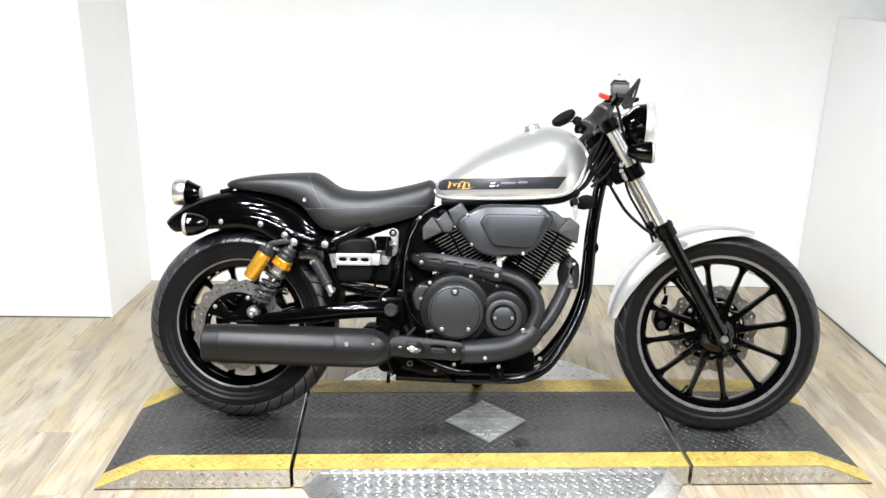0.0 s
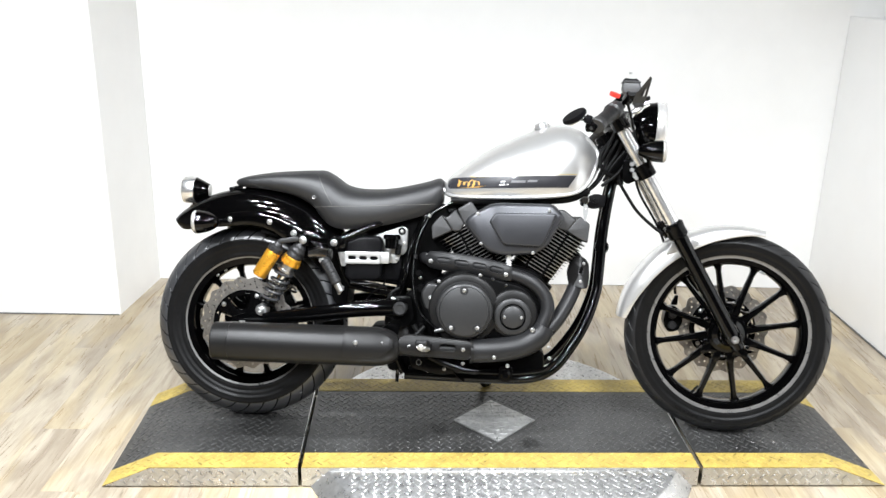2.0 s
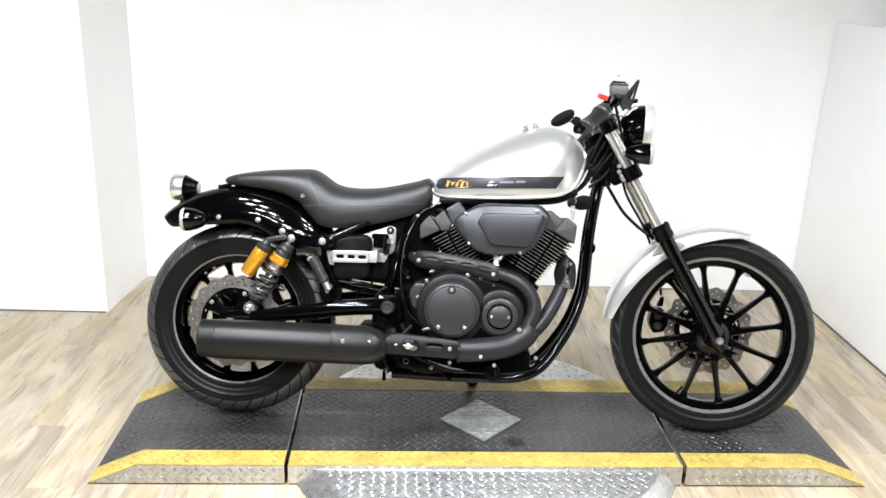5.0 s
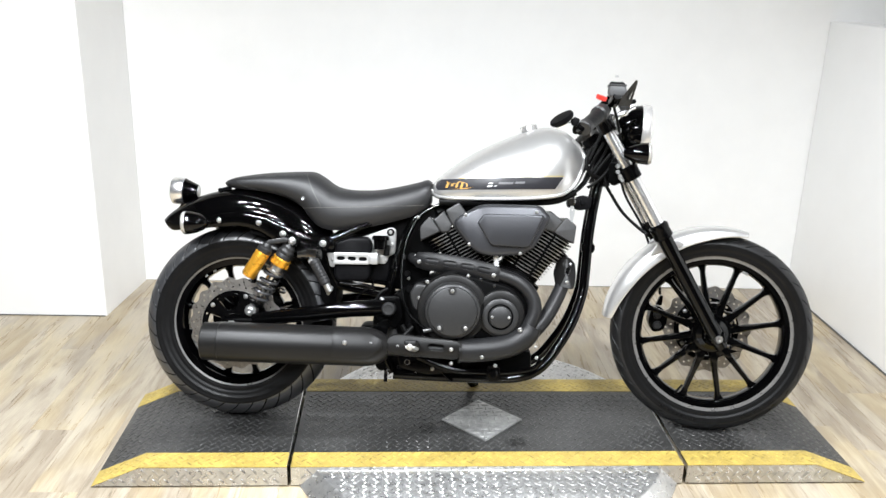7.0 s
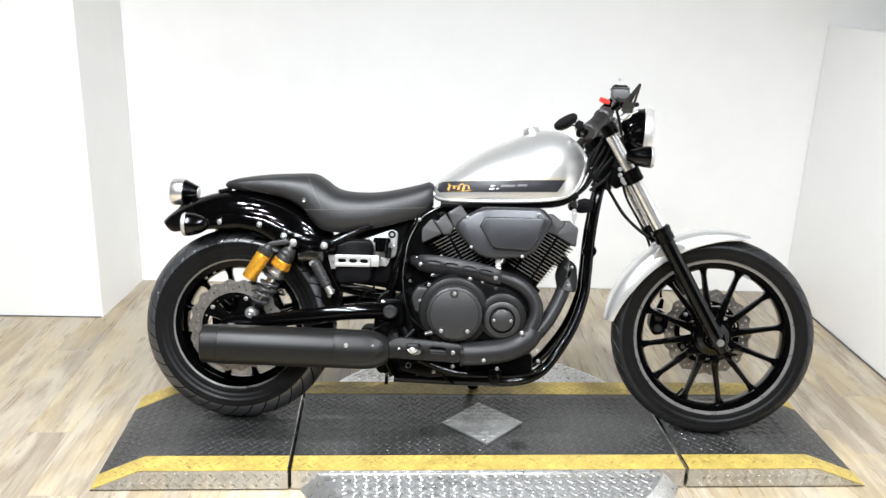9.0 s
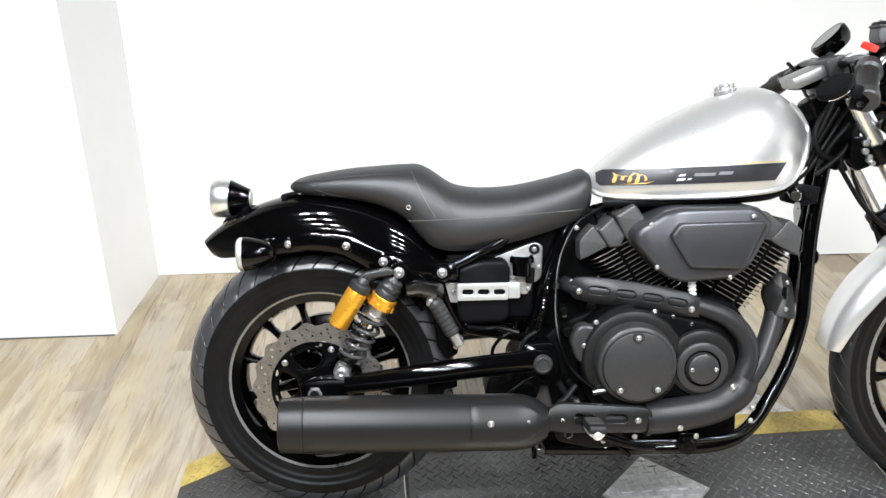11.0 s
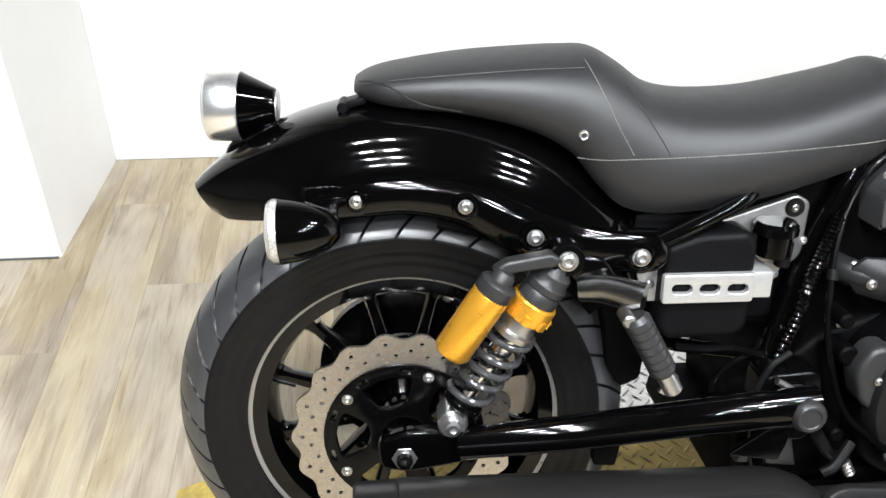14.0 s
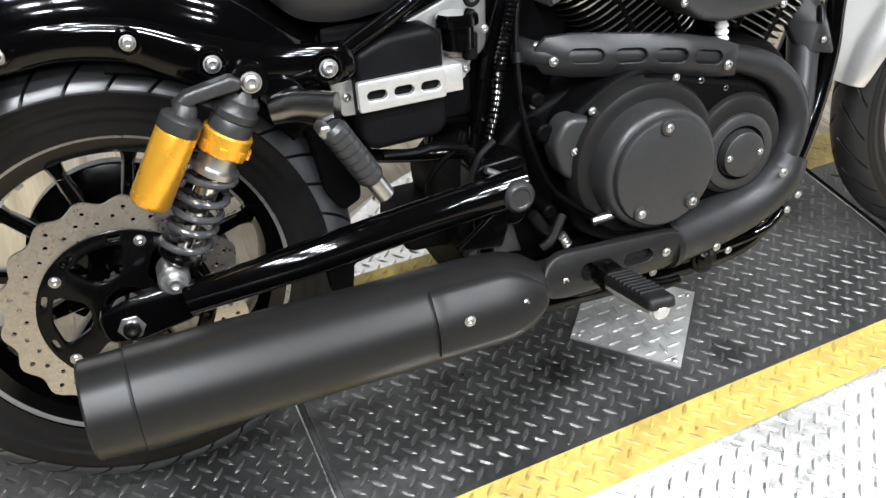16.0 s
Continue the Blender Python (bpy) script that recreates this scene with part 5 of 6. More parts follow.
M0, M1 = Vector((-0.832, -0.243, 0.281)), Vector((-0.262, -0.226, 0.277))
ml = (M1 - M0).length
mm = frame_to(M0, M1)
part("muffler", lathe([(0.0, 0.012), (0.030, 0.012), (0.032, 0.004), (0.048, 0.003), (0.0545, 0.0), (0.0575, 0.003), (0.0595, 0.050), (0.0585, 0.0515), (0.0585, 0.0525), (0.0605, 0.054), (0.0605, 0.40), (0.0602, 0.50), (0.057, 0.525), (0.048, 0.55), (0.035, 0.568), (0, 0.57)], mm, 56), MATTE, ex, "matt black round muffler")
part("tail_bore", lathe([(0, 0.0118), (0.028, 0.0118), (0.028, 0.0105), (0, 0.0105)], mm, 32), ENGINE, ex)


def curved_guard():
    """A raised guard that wraps the muffler's outer side, pointed at its front."""
    bm = bmesh.new()
    n, k = 16, 14
    sheets = []
    for r in (0.0605, 0.0685):
        grid = []
        for i in range(n + 1):
            t = i / n
            h = 0.405 + 0.150 * t
            span = 41 if t < 0.62 else 41 - 28 * ((t - 0.62) / 0.38) ** 1.6
            shrink = 1 - 0.12 * max(0, (t - 0.6) / 0.4) ** 2
            row = []
            for j in range(k + 1):
                a = radians(-span + 2 * span * j / k + 18)
                edge = 0.0 if r < 0.065 else -0.002 * (abs(2 * j / k - 1) > 0.99) - 0.002 * (i in (0, n))
                row.append(M0 + (M1 - M0).normalized() * h + (r + edge) * shrink * Vector((0, -math.cos(a), math.sin(a))))
            grid.append(row)
        sheets.append([[bm.verts.new(p) for p in row] for row in grid])
    for g in sheets:
        for a, b in zip(g, g[1:]):
            for j in range(k):
                bm.faces.new((a[j], a[j + 1], b[j + 1], b[j]))
    lo, hi = sheets
    for i in range(n):
        for j in (0, k):
            bm.faces.new((lo[i][j], lo[i + 1][j], hi[i + 1][j], hi[i][j]))
    for j in range(k):
        for i in (0, n):
            bm.faces.new((lo[i][j], lo[i][j + 1], hi[i][j + 1], hi[i][j]))
    return bm


part("muffler_guard", curved_guard(), MATTE, ex, "matt black muffler guard")
cap_bolt(-0.388, -0.2965, 0.298, 0.0075, ex)
cap_bolt(-0.310, -0.2885, 0.297, 0.0062, ex)

# ---- frame ----
fr = part("frame", tube([(0.40, 0, 0.94), (0.20, 0, 0.76), (0.0, 0, 0.725), (-0.15, 0, 0.69)], 0.028), SATIN, bike, "black tubular steel frame")
for s in (-1, 1):
    part("down_tube", tube([(0.425, s * 0.015, 0.88), (0.400, s * 0.022, 0.80), (0.378, s * 0.030, 0.66), (0.368, s * 0.036, 0.52), (0.360, s * 0.044, 0.45), (0.328, s * 0.058, 0.355), (0.280, s * 0.075, 0.272), (0.222, s * 0.096, 0.205), (0.145, s * 0.115, 0.177), (0.0, s * 0.12, 0.172), (-0.25, s * 0.12, 0.176)], 0.0165, segs=16), GLOSS, fr)
    part("seat_tube", tube([(-0.165, s * 0.055, 0.735), (-0.200, s * 0.066, 0.676), (-0.228, s * 0.070, 0.615), (-0.246, s * 0.072, 0.565), (-0.261, s * 0.075, 0.505), (-0.277, s * 0.08, 0.44), (-0.288, s * 0.09, 0.36), (-0.285, s * 0.11, 0.26), (-0.25, s * 0.12, 0.18)], 0.0145, segs=16), GLOSS, fr)
    part("seat_rail", tube([(-0.260, s * 0.020, 0.690), (-0.318, s * 0.070, 0.670), (-0.357, s * 0.110, 0.650), (-0.450, s * 0.124, 0.606), (-0.480, s * 0.125, 0.594)], 0.0100, segs=16), GLOSS, fr)
    part("rear_stay", tube([(-0.482, s * 0.085, 0.551), (-0.461, s * 0.085, 0.497), (-0.441, s * 0.085, 0.459), (-0.432, s * 0.085, 0.449), (-0.368, s * 0.085, 0.436), (-0.289, s * 0.085, 0.426)], 0.0095, segs=14), GLOSS, fr)
part("muffler_hanger", plate(rounded([(-0.345, 0.310), (-0.292, 0.350), (-0.268, 0.358), (-0.266, 0.330), (-0.276, 0.300)], 0.006), -0.138, -0.146, [], 0.002), SATIN, fr, "black muffler hanger plate")
part("stand_arm", tube([(-0.128, -0.128, 0.226), (-0.105, -0.132, 0.205), (-0.082, -0.136, 0.180), (-0.060, -0.138, 0.162)], [0.011, 0.012, 0.012, 0.009], flat=(1.0, 0.5), segs=14), SATIN, fr)
part("stand_bracket", plate(rounded([(0.050, 0.216), (0.092, 0.216), (0.094, 0.180), (0.082, 0.162), (0.060, 0.163), (0.048, 0.182)], 0.008), -0.120, -0.142, [], 0.003), SATIN, fr)
cap_bolt(0.071, -0.142, 0.188, 0.0075, fr)
part("steering_head", rod((0.452, 0, 0.832), (0.372, 0, 0.968), 0.034, bevel=0.004, segs=28), SATIN, fr)
part("gusset", plate(rounded([(-0.371, 0.613), (-0.273, 0.648), (-0.255, 0.638), (-0.257, 0.568), (-0.269, 0.554), (-0.329, 0.556)], 0.008), -0.070, -0.080, [], 0.003), GUSSET, fr, "dull grey frame gusset")
part("grommet", lathe([(0.006, 0.003), (0.011, 0.003), (0.0125, 0.0), (0.006, 0.0), (0.006, 0.003)], facing(-0.275, -0.081, 0.631), 24), HOSE, fr)
cap_bolt(-0.275, -0.081, 0.631, 0.0062, fr)
cap_bolt(-0.267, -0.098, 0.593, 0.0055, fr)

# electrics box with its slotted strap
boxp = part("battery_box", plate(rounded([(-0.450, 0.595), (-0.405, 0.611), (-0.346, 0.614), (-0.334, 0.600), (-0.334, 0.486), (-0.346, 0.472), (-0.436, 0.468), (-0.450, 0.484)], 0.010), -0.02, -0.125, [], 0.010), BLACKPL, bike, "black plastic electrics cover")
part("box_back", box(-0.375, -0.032, 0.545, 0.20, 0.066, 0.15, 0.012), BLACKPL, boxp)
part("strap", plate(rounded([(-0.452, 0.524), (-0.452, 0.562), (-0.338, 0.564), (-0.338, 0.526)], 0.004, 2), -0.127, -0.136, [slot(x, 0.5435, 0.026, 0.0125) for x in (-0.428, -0.393, -0.358)], 0.0015), BRACKET, boxp, "satin silver strap with three slots")
part("strap_end", plate(rounded([(-0.478, 0.558), (-0.440, 0.559), (-0.440, 0.513), (-0.466, 0.514)], 0.003, 2), -0.096, -0.102, [], 0.001), BRACKET, boxp)
part("strap_end", plate(rounded([(-0.340, 0.562), (-0.300, 0.564), (-0.272, 0.566), (-0.290, 0.527), (-0.340, 0.529)], 0.003, 2), -0.072, -0.078, [], 0.001), BRACKET, boxp)
part("strap_step", box(-0.326, -0.102, 0.545, 0.030, 0.050, 0.036, 0.004), BRACKET, boxp)
cap_bolt(-0.459, -0.104, 0.538, 0.0062, boxp)
cap_bolt(-0.288, -0.078, 0.540, 0.0062, boxp)
part("reservoir_cup", lathe([(0, 0.045), (0.024, 0.045), (0.028, 0.040), (0.028, 0.030), (0.022, 0.028), (0.021, 0.0), (0, 0)], Matrix.Translation((-0.305, -0.100, 0.575)), 24), GLOSS, bike, "black fluid reservoir")
part("brake_light_switch", rod((-0.286, -0.09, 0.555), (-0.284, -0.09, 0.59), 0.010, bevel=0.002), HOSE, bike)

part("inner_cover", plate(rounded([(-0.50, 0.60), (-0.40, 0.66), (-0.14, 0.73), (-0.10, 0.62), (-0.16, 0.46), (-0.24, 0.44), (-0.30, 0.456), (-0.44, 0.468)], 0.02), 0.07, -0.055, [], 0.01), ENGINE, bike, "black inner cover under the seat")
# added black filler that stands for the deep shade between seat and fender
part("seat_pan", plate(rounded([(-0.80, 0.766), (-0.70, 0.756), (-0.62, 0.740), (-0.565, 0.712), (-0.53, 0.675), (-0.535, 0.61), (-0.60, 0.655), (-0.66, 0.685), (-0.72, 0.695), (-0.77, 0.70)], 0.006), 0.050, -0.050, [], 0.004), ENGINE, bike, "black filler for the shade under the seat")
part("inner_fender", plate(rounded([(-0.535, 0.60), (-0.44, 0.60), (-0.44, 0.47), (-0.446, 0.425), (-0.449, 0.385), (-0.475, 0.372), (-0.497, 0.405), (-0.505, 0.47)], 0.008), 0.09, -0.072, [], 0.004), ENGINE, bike, "black inner fender")
part("gearbox", plate(rounded([(-0.12, 0.50), (-0.12, 0.24), (-0.20, 0.175), (-0.31, 0.18), (-0.325, 0.36), (-0.22, 0.46)], 0.02), 0.10, -0.095, [], 0.01), ENGINE, bike)
part("exhaust_chamber", plate(rounded([(-0.28, 0.318), (-0.375, 0.316), (-0.385, 0.262), (-0.28, 0.255)], 0.02), 0.10, -0.03, [], 0.01), ENGINE, bike)

# pegs
peg = part("passenger_peg", lathe([(0, 0), (0.012, 0.0), (0.014, 0.003), *[(r, 0.006 + 0.011 * i + d) for i in range(7) for r, d in ((0.0165, 0), (0.0165, 0.008), (0.0150, 0.009), (0.0150, 0.0105))], (0.013, 0.086), (0, 0.088)], frame_to((-0.505, -0.203, 0.540), (-0.455, -0.203, 0.452)), 20), GREYPEG, bike, "folded grey rubber passenger peg")
part("peg_core", join(rod((-0.463, -0.203, 0.466), (-0.4485, -0.203, 0.4405), 0.0115, bevel=0.002), box(-0.452, -0.190, 0.444, 0.010, 0.008, 0.030, 0.002, pose(0, 0, 0, 0, 30, 0))), STEEL, peg)
part("peg_bracket", tube([(-0.560, -0.150, 0.552), (-0.530, -0.160, 0.556), (-0.490, -0.185, 0.552)], [0.016, 0.019, 0.021], flat=(0.7, 1.0), segs=20), PEGSTEEL, peg, "dark polished peg bracket")
part("peg_pin", rod((-0.512, -0.180, 0.535), (-0.512, -0.212, 0.535), 0.008, bevel=0.002), STEEL, peg)
part("peg_hanger", plate(rounded([(-0.60, 0.60), (-0.53, 0.59), (-0.495, 0.54), (-0.51, 0.52), (-0.55, 0.545)], 0.012), -0.135, -0.150, [], 0.004), GLOSS, peg)
PEG = pose(-0.182, -0.335, 0.302, -12, 0, -4)
peg = part("rider_peg", box(0, -0.005, 0.005, 0.036, 0.122, 0.017, 0.0078, PEG, 4), GRIPM, bike, "rider foot peg with ribbed rubber and bare end")
bmesh_rib = box(0, 0, 0, 0.032, 0.0048, 0.005, 0.0015)
bmesh.ops.transform(bmesh_rib, matrix=PEG @ Matrix.Translation((0, 0.044, 0.0125)), verts=bmesh_rib.verts)
rib = part("rubber_rib", bmesh_rib, GRIPM, peg)
step = PEG.to_3x3() @ Vector((0, -0.0105, 0))
for k in range(1, 9):
    again(rib, Matrix.Translation(step * k), peg)
part("peg_body", tube([PEG @ Vector((0, 0.055, -0.006)), PEG @ Vector((0, 0, -0.007)), PEG @ Vector((0, -0.058, -0.005))], [0.013, 0.0145, 0.0125], flat=(0.7, 1.15), segs=18), BRACKET, peg, "bare aluminium peg body")
part("peg_end", lathe([(0, 0.011), (0.007, 0.0095), (0.0105, 0.006), (0.0115, 0.0), (0.0105, -0.006), (0, -0.006)], frame_to(PEG @ Vector((0, -0.056, -0.0055)), PEG @ Vector((0, -0.08, -0.009))), 24), BRACKET, peg, "pale rounded peg end")
part("peg_clevis", box(-0.178, -0.262, 0.288, 0.030, 0.040, 0.030, 0.006), SATIN, peg)
part("brake_pedal", tube([(-0.17, -0.20, 0.25), (-0.12, -0.205, 0.228), (-0.06, -0.205, 0.210), (-0.02, -0.20, 0.205)], [0.012, 0.010, 0.009, 0.008], flat=(0.7, 1)), SATIN, bike)
part("side_stand", tube([(-0.02, 0.125, 0.20), (-0.01, 0.17, 0.15), (0.01, 0.235, 0.085), (0.03, 0.262, 0.082)], 0.012), SATIN, bike)
part("stand_hook", tube([(-0.275, -0.10, 0.185), (-0.275, -0.112, 0.160), (-0.275, -0.115, 0.148)], 0.006), SATIN, bike)
part("footrest_bracket", plate(rounded([(-0.24, 0.25), (-0.10, 0.25), (-0.05, 0.19), (-0.14, 0.18), (-0.23, 0.20)], 0.015), -0.12, -0.145, [], 0.004), SATIN, bike)

# small fittings under the engine
for x, y, z in ((0.074, -0.19, 0.226), (-0.065, -0.2, 0.23), (-0.068, -0.225, 0.275), (0.029, -0.125, 0.191), (-0.124, -0.15, 0.202), (0.205, -0.16, 0.25), (-0.175, -0.13, 0.184)):
    cap_bolt(x, y, z, 0.0062, bike)
part("drain_plug", lathe([(0, 0.012), (0.009, 0.012), (0.013, 0.008), (0.016, 0.006), (0.016, -0.01), (0, -0.01)], facing(0.07, -0.14, 0.191), 24), SATIN, bike)
part("lower_brace", tube([(-0.133, -0.13, 0.198), (-0.016, -0.13, 0.192), (0.11, -0.13, 0.194), (0.191, -0.13, 0.208), (0.226, -0.13, 0.236)], 0.008, segs=12), GLOSS, bike)
for c in ((-0.204, -0.16, 0.222), (-0.265, -0.13, 0.184)):
    part("cable_loop", tube([(c[0] + 0.008 * math.cos(k * 0.7854), c[1], c[2] + 0.008 * math.sin(k * 0.7854)) for k in range(9)], 0.0016, segs=8), PEGSTEEL, bike)
part("chain_guide", tube([(-0.251, -0.12, 0.168), (-0.142, -0.12, 0.168), (-0.069, -0.12, 0.167)], 0.009, segs=12), SATIN, bike)

part("arm_underplate", plate(rounded([(-0.520, 0.331), (-0.452, 0.346), (-0.452, 0.322), (-0.481, 0.316), (-0.487, 0.28), (-0.517, 0.282)], 0.004), -0.105, -0.122, [], 0.003), ENGINE, bike)
# brackets and wiring behind the pivot
part("pivot_gusset", plate(rounded([(-0.249, 0.334), (-0.265, 0.332), (-0.32, 0.276), (-0.231, 0.267)], 0.004), -0.098, -0.112, [], 0.003), CASE, bike)
for pts, r, mt in (([(-0.32, -0.135, 0.476), (-0.327, -0.135, 0.457), (-0.353, -0.135, 0.44), (-0.37, -0.135, 0.42), (-0.375, -0.135, 0.4)], 0.004, SATIN),
                   ([(-0.429, -0.135, 0.465), (-0.39, -0.135, 0.461), (-0.357, -0.135, 0.462), (-0.316, -0.135, 0.452)], 0.006, SATIN),
                   ([(-0.226, -0.14, 0.337), (-0.205, -0.14, 0.307), (-0.181, -0.14, 0.294)], 0.008, HOSE)):
    part("wire", tube(pts, r, segs=10), mt, bike)
run = glide([(-0.226, -0.098, 0.625), (-0.238, -0.100, 0.585), (-0.249, -0.101, 0.542), (-0.258, -0.101, 0.488), (-0.274, -0.100, 0.436), (-0.294, -0.100, 0.383)], 14)
part("conduit", tube(run, [0.0092 if k % 2 else 0.0070 for k in range(len(run))], per=1, segs=12), GLOSS, bike, "ribbed black wiring conduit")
for c in ((-0.249, -0.092, 0.55), (-0.256, -0.092, 0.517), (-0.273, -0.092, 0.467), (-0.299, -0.092, 0.393)):
    part("wire_clip", rod((c[0], c[1] + 0.008, c[2] - 0.003), (c[0] + 0.002, c[1], c[2] + 0.004), 0.0036, bevel=0.001, segs=12), PEGSTEEL, bike)
part("fitting_spring", lathe([(0, 0), *[(r, 0.001 + 0.006 * i + d) for i in range(4) for r, d in ((0.0055, 0), (0.0075, 0.0015), (0.0075, 0.003), (0.0055, 0.0045))], (0, 0.026)], frame_to((-0.188, -0.15, 0.301), (-0.174, -0.15, 0.276)), 14), STEEL, bike)
part("link_rod", tube([(-0.297, -0.15, 0.422), (-0.281, -0.15, 0.413), (-0.263, -0.15, 0.4)], 0.0045, segs=10), STEEL, bike)

# cables on the right flank
for pts, r, mt in (([(-0.090, -0.075, 0.742), (-0.170, -0.078, 0.697), (-0.203, -0.085, 0.650), (-0.224, -0.100, 0.590), (-0.232, -0.125, 0.500), (-0.224, -0.145, 0.43), (-0.200, -0.158, 0.372), (-0.148, -0.180, 0.330)], 0.0045, SATIN),
                   ([(-0.275, -0.13, 0.452), (-0.30, -0.135, 0.435), (-0.315, -0.135, 0.40)], 0.0045, HOSE),
                   ([(-0.19, -0.16, 0.335), (-0.215, -0.175, 0.31), (-0.23, -0.175, 0.30)], 0.007, HOSE),
                   ([(0.10, -0.16, 0.49), (0.15, -0.165, 0.47), (0.185, -0.15, 0.44), (0.205, -0.13, 0.39), (0.20, -0.12, 0.34)], 0.0035, HOSE)):
    part("cable", tube(pts, r, segs=10), mt, bike)
part("cable_clip", rod((-0.2285, -0.113, 0.545), (-0.227, -0.109, 0.558), 0.0075), HOSE, bike)
for x, z in ((-0.186, 0.683), (-0.21, 0.486)):
    cap_bolt(x, -0.118, z, 0.0055, bike)
for x, z in ((-0.06, 0.735), (0.02, 0.742), (0.10, 0.744), (0.19, 0.748)):
    part("tank_rubber", box(x, -0.06, z, 0.05, 0.05, 0.018, 0.006), ENGINE, bike)
part("wiring_loom", tube([(-0.12, -0.07, 0.735), (0.0, -0.085, 0.738), (0.12, -0.085, 0.742), (0.25, -0.08, 0.75), (0.32, -0.06, 0.78)], 0.012), HOSE, bike)

part("coil_housing", join(plate(rounded([(0.296, 0.752), (0.345, 0.772), (0.378, 0.766), (0.372, 0.728), (0.340, 0.722), (0.300, 0.732)], 0.006), -0.030, -0.066, [], 0.003), rod((0.345, -0.066, 0.748), (0.345, -0.074, 0.748), 0.009, bevel=0.002)), BLACKPL, bike)
# ignition key and lock under the tank nose
lock = part("ignition_lock", rod((0.315, -0.06, 0.755), (0.305, -0.105, 0.748), 0.013, bevel=0.003), PEGSTEEL, bike)
part("key", plate(rounded([(0.301, 0.735), (0.312, 0.735), (0.316, 0.715), (0.309, 0.682), (0.304, 0.682), (0.299, 0.715)], 0.003), -0.108, -0.110, [ring2d(0.3075, 0.722, 0.003, 10)]), STEEL, lock, "hanging key")

# ---- front end, turned a little to the right ----
AXIS = Vector((-0.516, 0, 0.857))
PIVOT = Vector((0.425, 0, 0.890))
STEER = Matrix.Translation(PIVOT) @ Matrix.Rotation(radians(-6.0), 4, AXIS) @ Matrix.Translation(-PIVOT)
before_steer = set(bike.children)


def fork_at(z, dy=0.0, off=0.0):
    return Vector((0.797 - 0.577 * (z - 0.332) + off, dy, z))


for s in (-1, 1):
    y = s * 0.108
    leg = part("fork_leg", tube([fork_at(0.300, y), fork_at(0.345, y), fork_at(0.42, y), fork_at(0.60, y), fork_at(0.675, y)], [0.019, 0.025, 0.0240, 0.0240, 0.0250], segs=24), GLOSS, bike, "black fork slider on a bright stanchion")
    part("stanchion", rod(fork_at(0.66, y), fork_at(1.005, y), 0.0205, segs=28), ALLOY, leg, "bright chromed stanchion")
    part("slider_collar", lathe([(0.024, -0.052), (0.0300, -0.048), (0.0315, -0.040), (0.0300, -0.020), (0.0320, -0.016), (0.0320, -0.004), (0.027, 0.0)], frame_to(fork_at(0.690, y), fork_at(0.75, y)), 28), SATIN, leg)
    part("collar_bolt", rod(fork_at(0.668, y - 0.020, -0.030), fork_at(0.668, y - 0.034, -0.030), 0.007, bevel=0.002), SATIN, leg)
    part("dust_seal", lathe([(0.022, -0.01), (0.029, -0.008), (0.030, 0.006), (0.026, 0.012), (0.021, 0.014)], frame_to(fork_at(0.677, y), fork_at(0.75, y)), 28), SATIN, leg)
    part("axle_clamp", lathe([(0, 0.022), (0.012, 0.022), (0.024, 0.016), (0.027, 0.006), (0.027, -0.02), (0, -0.02)], Matrix.Translation((0.800, y, 0.332)) @ pose(0, 0, 0, 90 if s < 0 else -90), 28), GLOSS, leg)
    part("axle_bolt", lathe([(0.0045, 0.012), (0.0105, 0.012), (0.0125, 0.009), (0.0125, 0), (0, 0), (0, 0.006), (0.0045, 0.006), (0.0045, 0.012)], Matrix.Translation((0.798, y + s * 0.018, 0.332)) @ pose(0, 0, 0, 90 if s < 0 else -90), 24), STEEL, leg)
part("front_axle", rod((0.800, -0.10, 0.332), (0.800, 0.10, 0.332), 0.010), STEEL, bike)
low = part("lower_yoke", join(tube([fork_at(0.853, -0.108), fork_at(0.850, 0, -0.02), fork_at(0.853, 0.108)], [0.030, 0.030, 0.030], flat=(1.0, 0.75)), *[rod(fork_at(0.832, s * 0.108), fork_at(0.872, s * 0.108), 0.0305, bevel=0.004, segs=24) for s in (-1, 1)]), SATIN, bike)
part("clamp_cover", box(0.368, 0.01, 1.020, 0.105, 0.105, 0.028, 0.007, pose(0, 0, 0, 0, -24, 0)), GUSSET, bike, "dull grey upper clamp")
up = part("upper_yoke", join(tube([fork_at(0.992, -0.108), fork_at(0.992, 0, -0.03), fork_at(0.992, 0.108)], 0.026, flat=(1.0, 0.7)), *[rod(fork_at(0.978, s * 0.108), fork_at(1.012, s * 0.108), 0.029, bevel=0.004, segs=24) for s in (-1, 1)]), SATIN, bike)
for z in (0.845, 0.858):
    part("clamp_bolt", rod((fork_at(z, 0).x - 0.030, -0.118, z - 0.016), (fork_at(z, 0).x - 0.030, -0.134, z - 0.016), 0.006, bevel=0.0015), STEEL, low)

part("front_fender", fender(FW, lambda t: 0.362 - 0.008 * t, 173, 74, 0.072, lambda t: 0.020 + 0.034 * math.sin(math.pi * min(1, 0.12 + t * 0.88)), 0.8, 0.75), SILVER, bike, "silver front fender")
for s in (-1, 1):
    part("fender_stay", plate(rounded([(0.575, 0.585), (0.61, 0.60), (0.665, 0.615), (0.685, 0.630), (0.66, 0.645), (0.60, 0.63)], 0.008), s * 0.072, s * 0.082, [], 0.002), SILVER, bike)

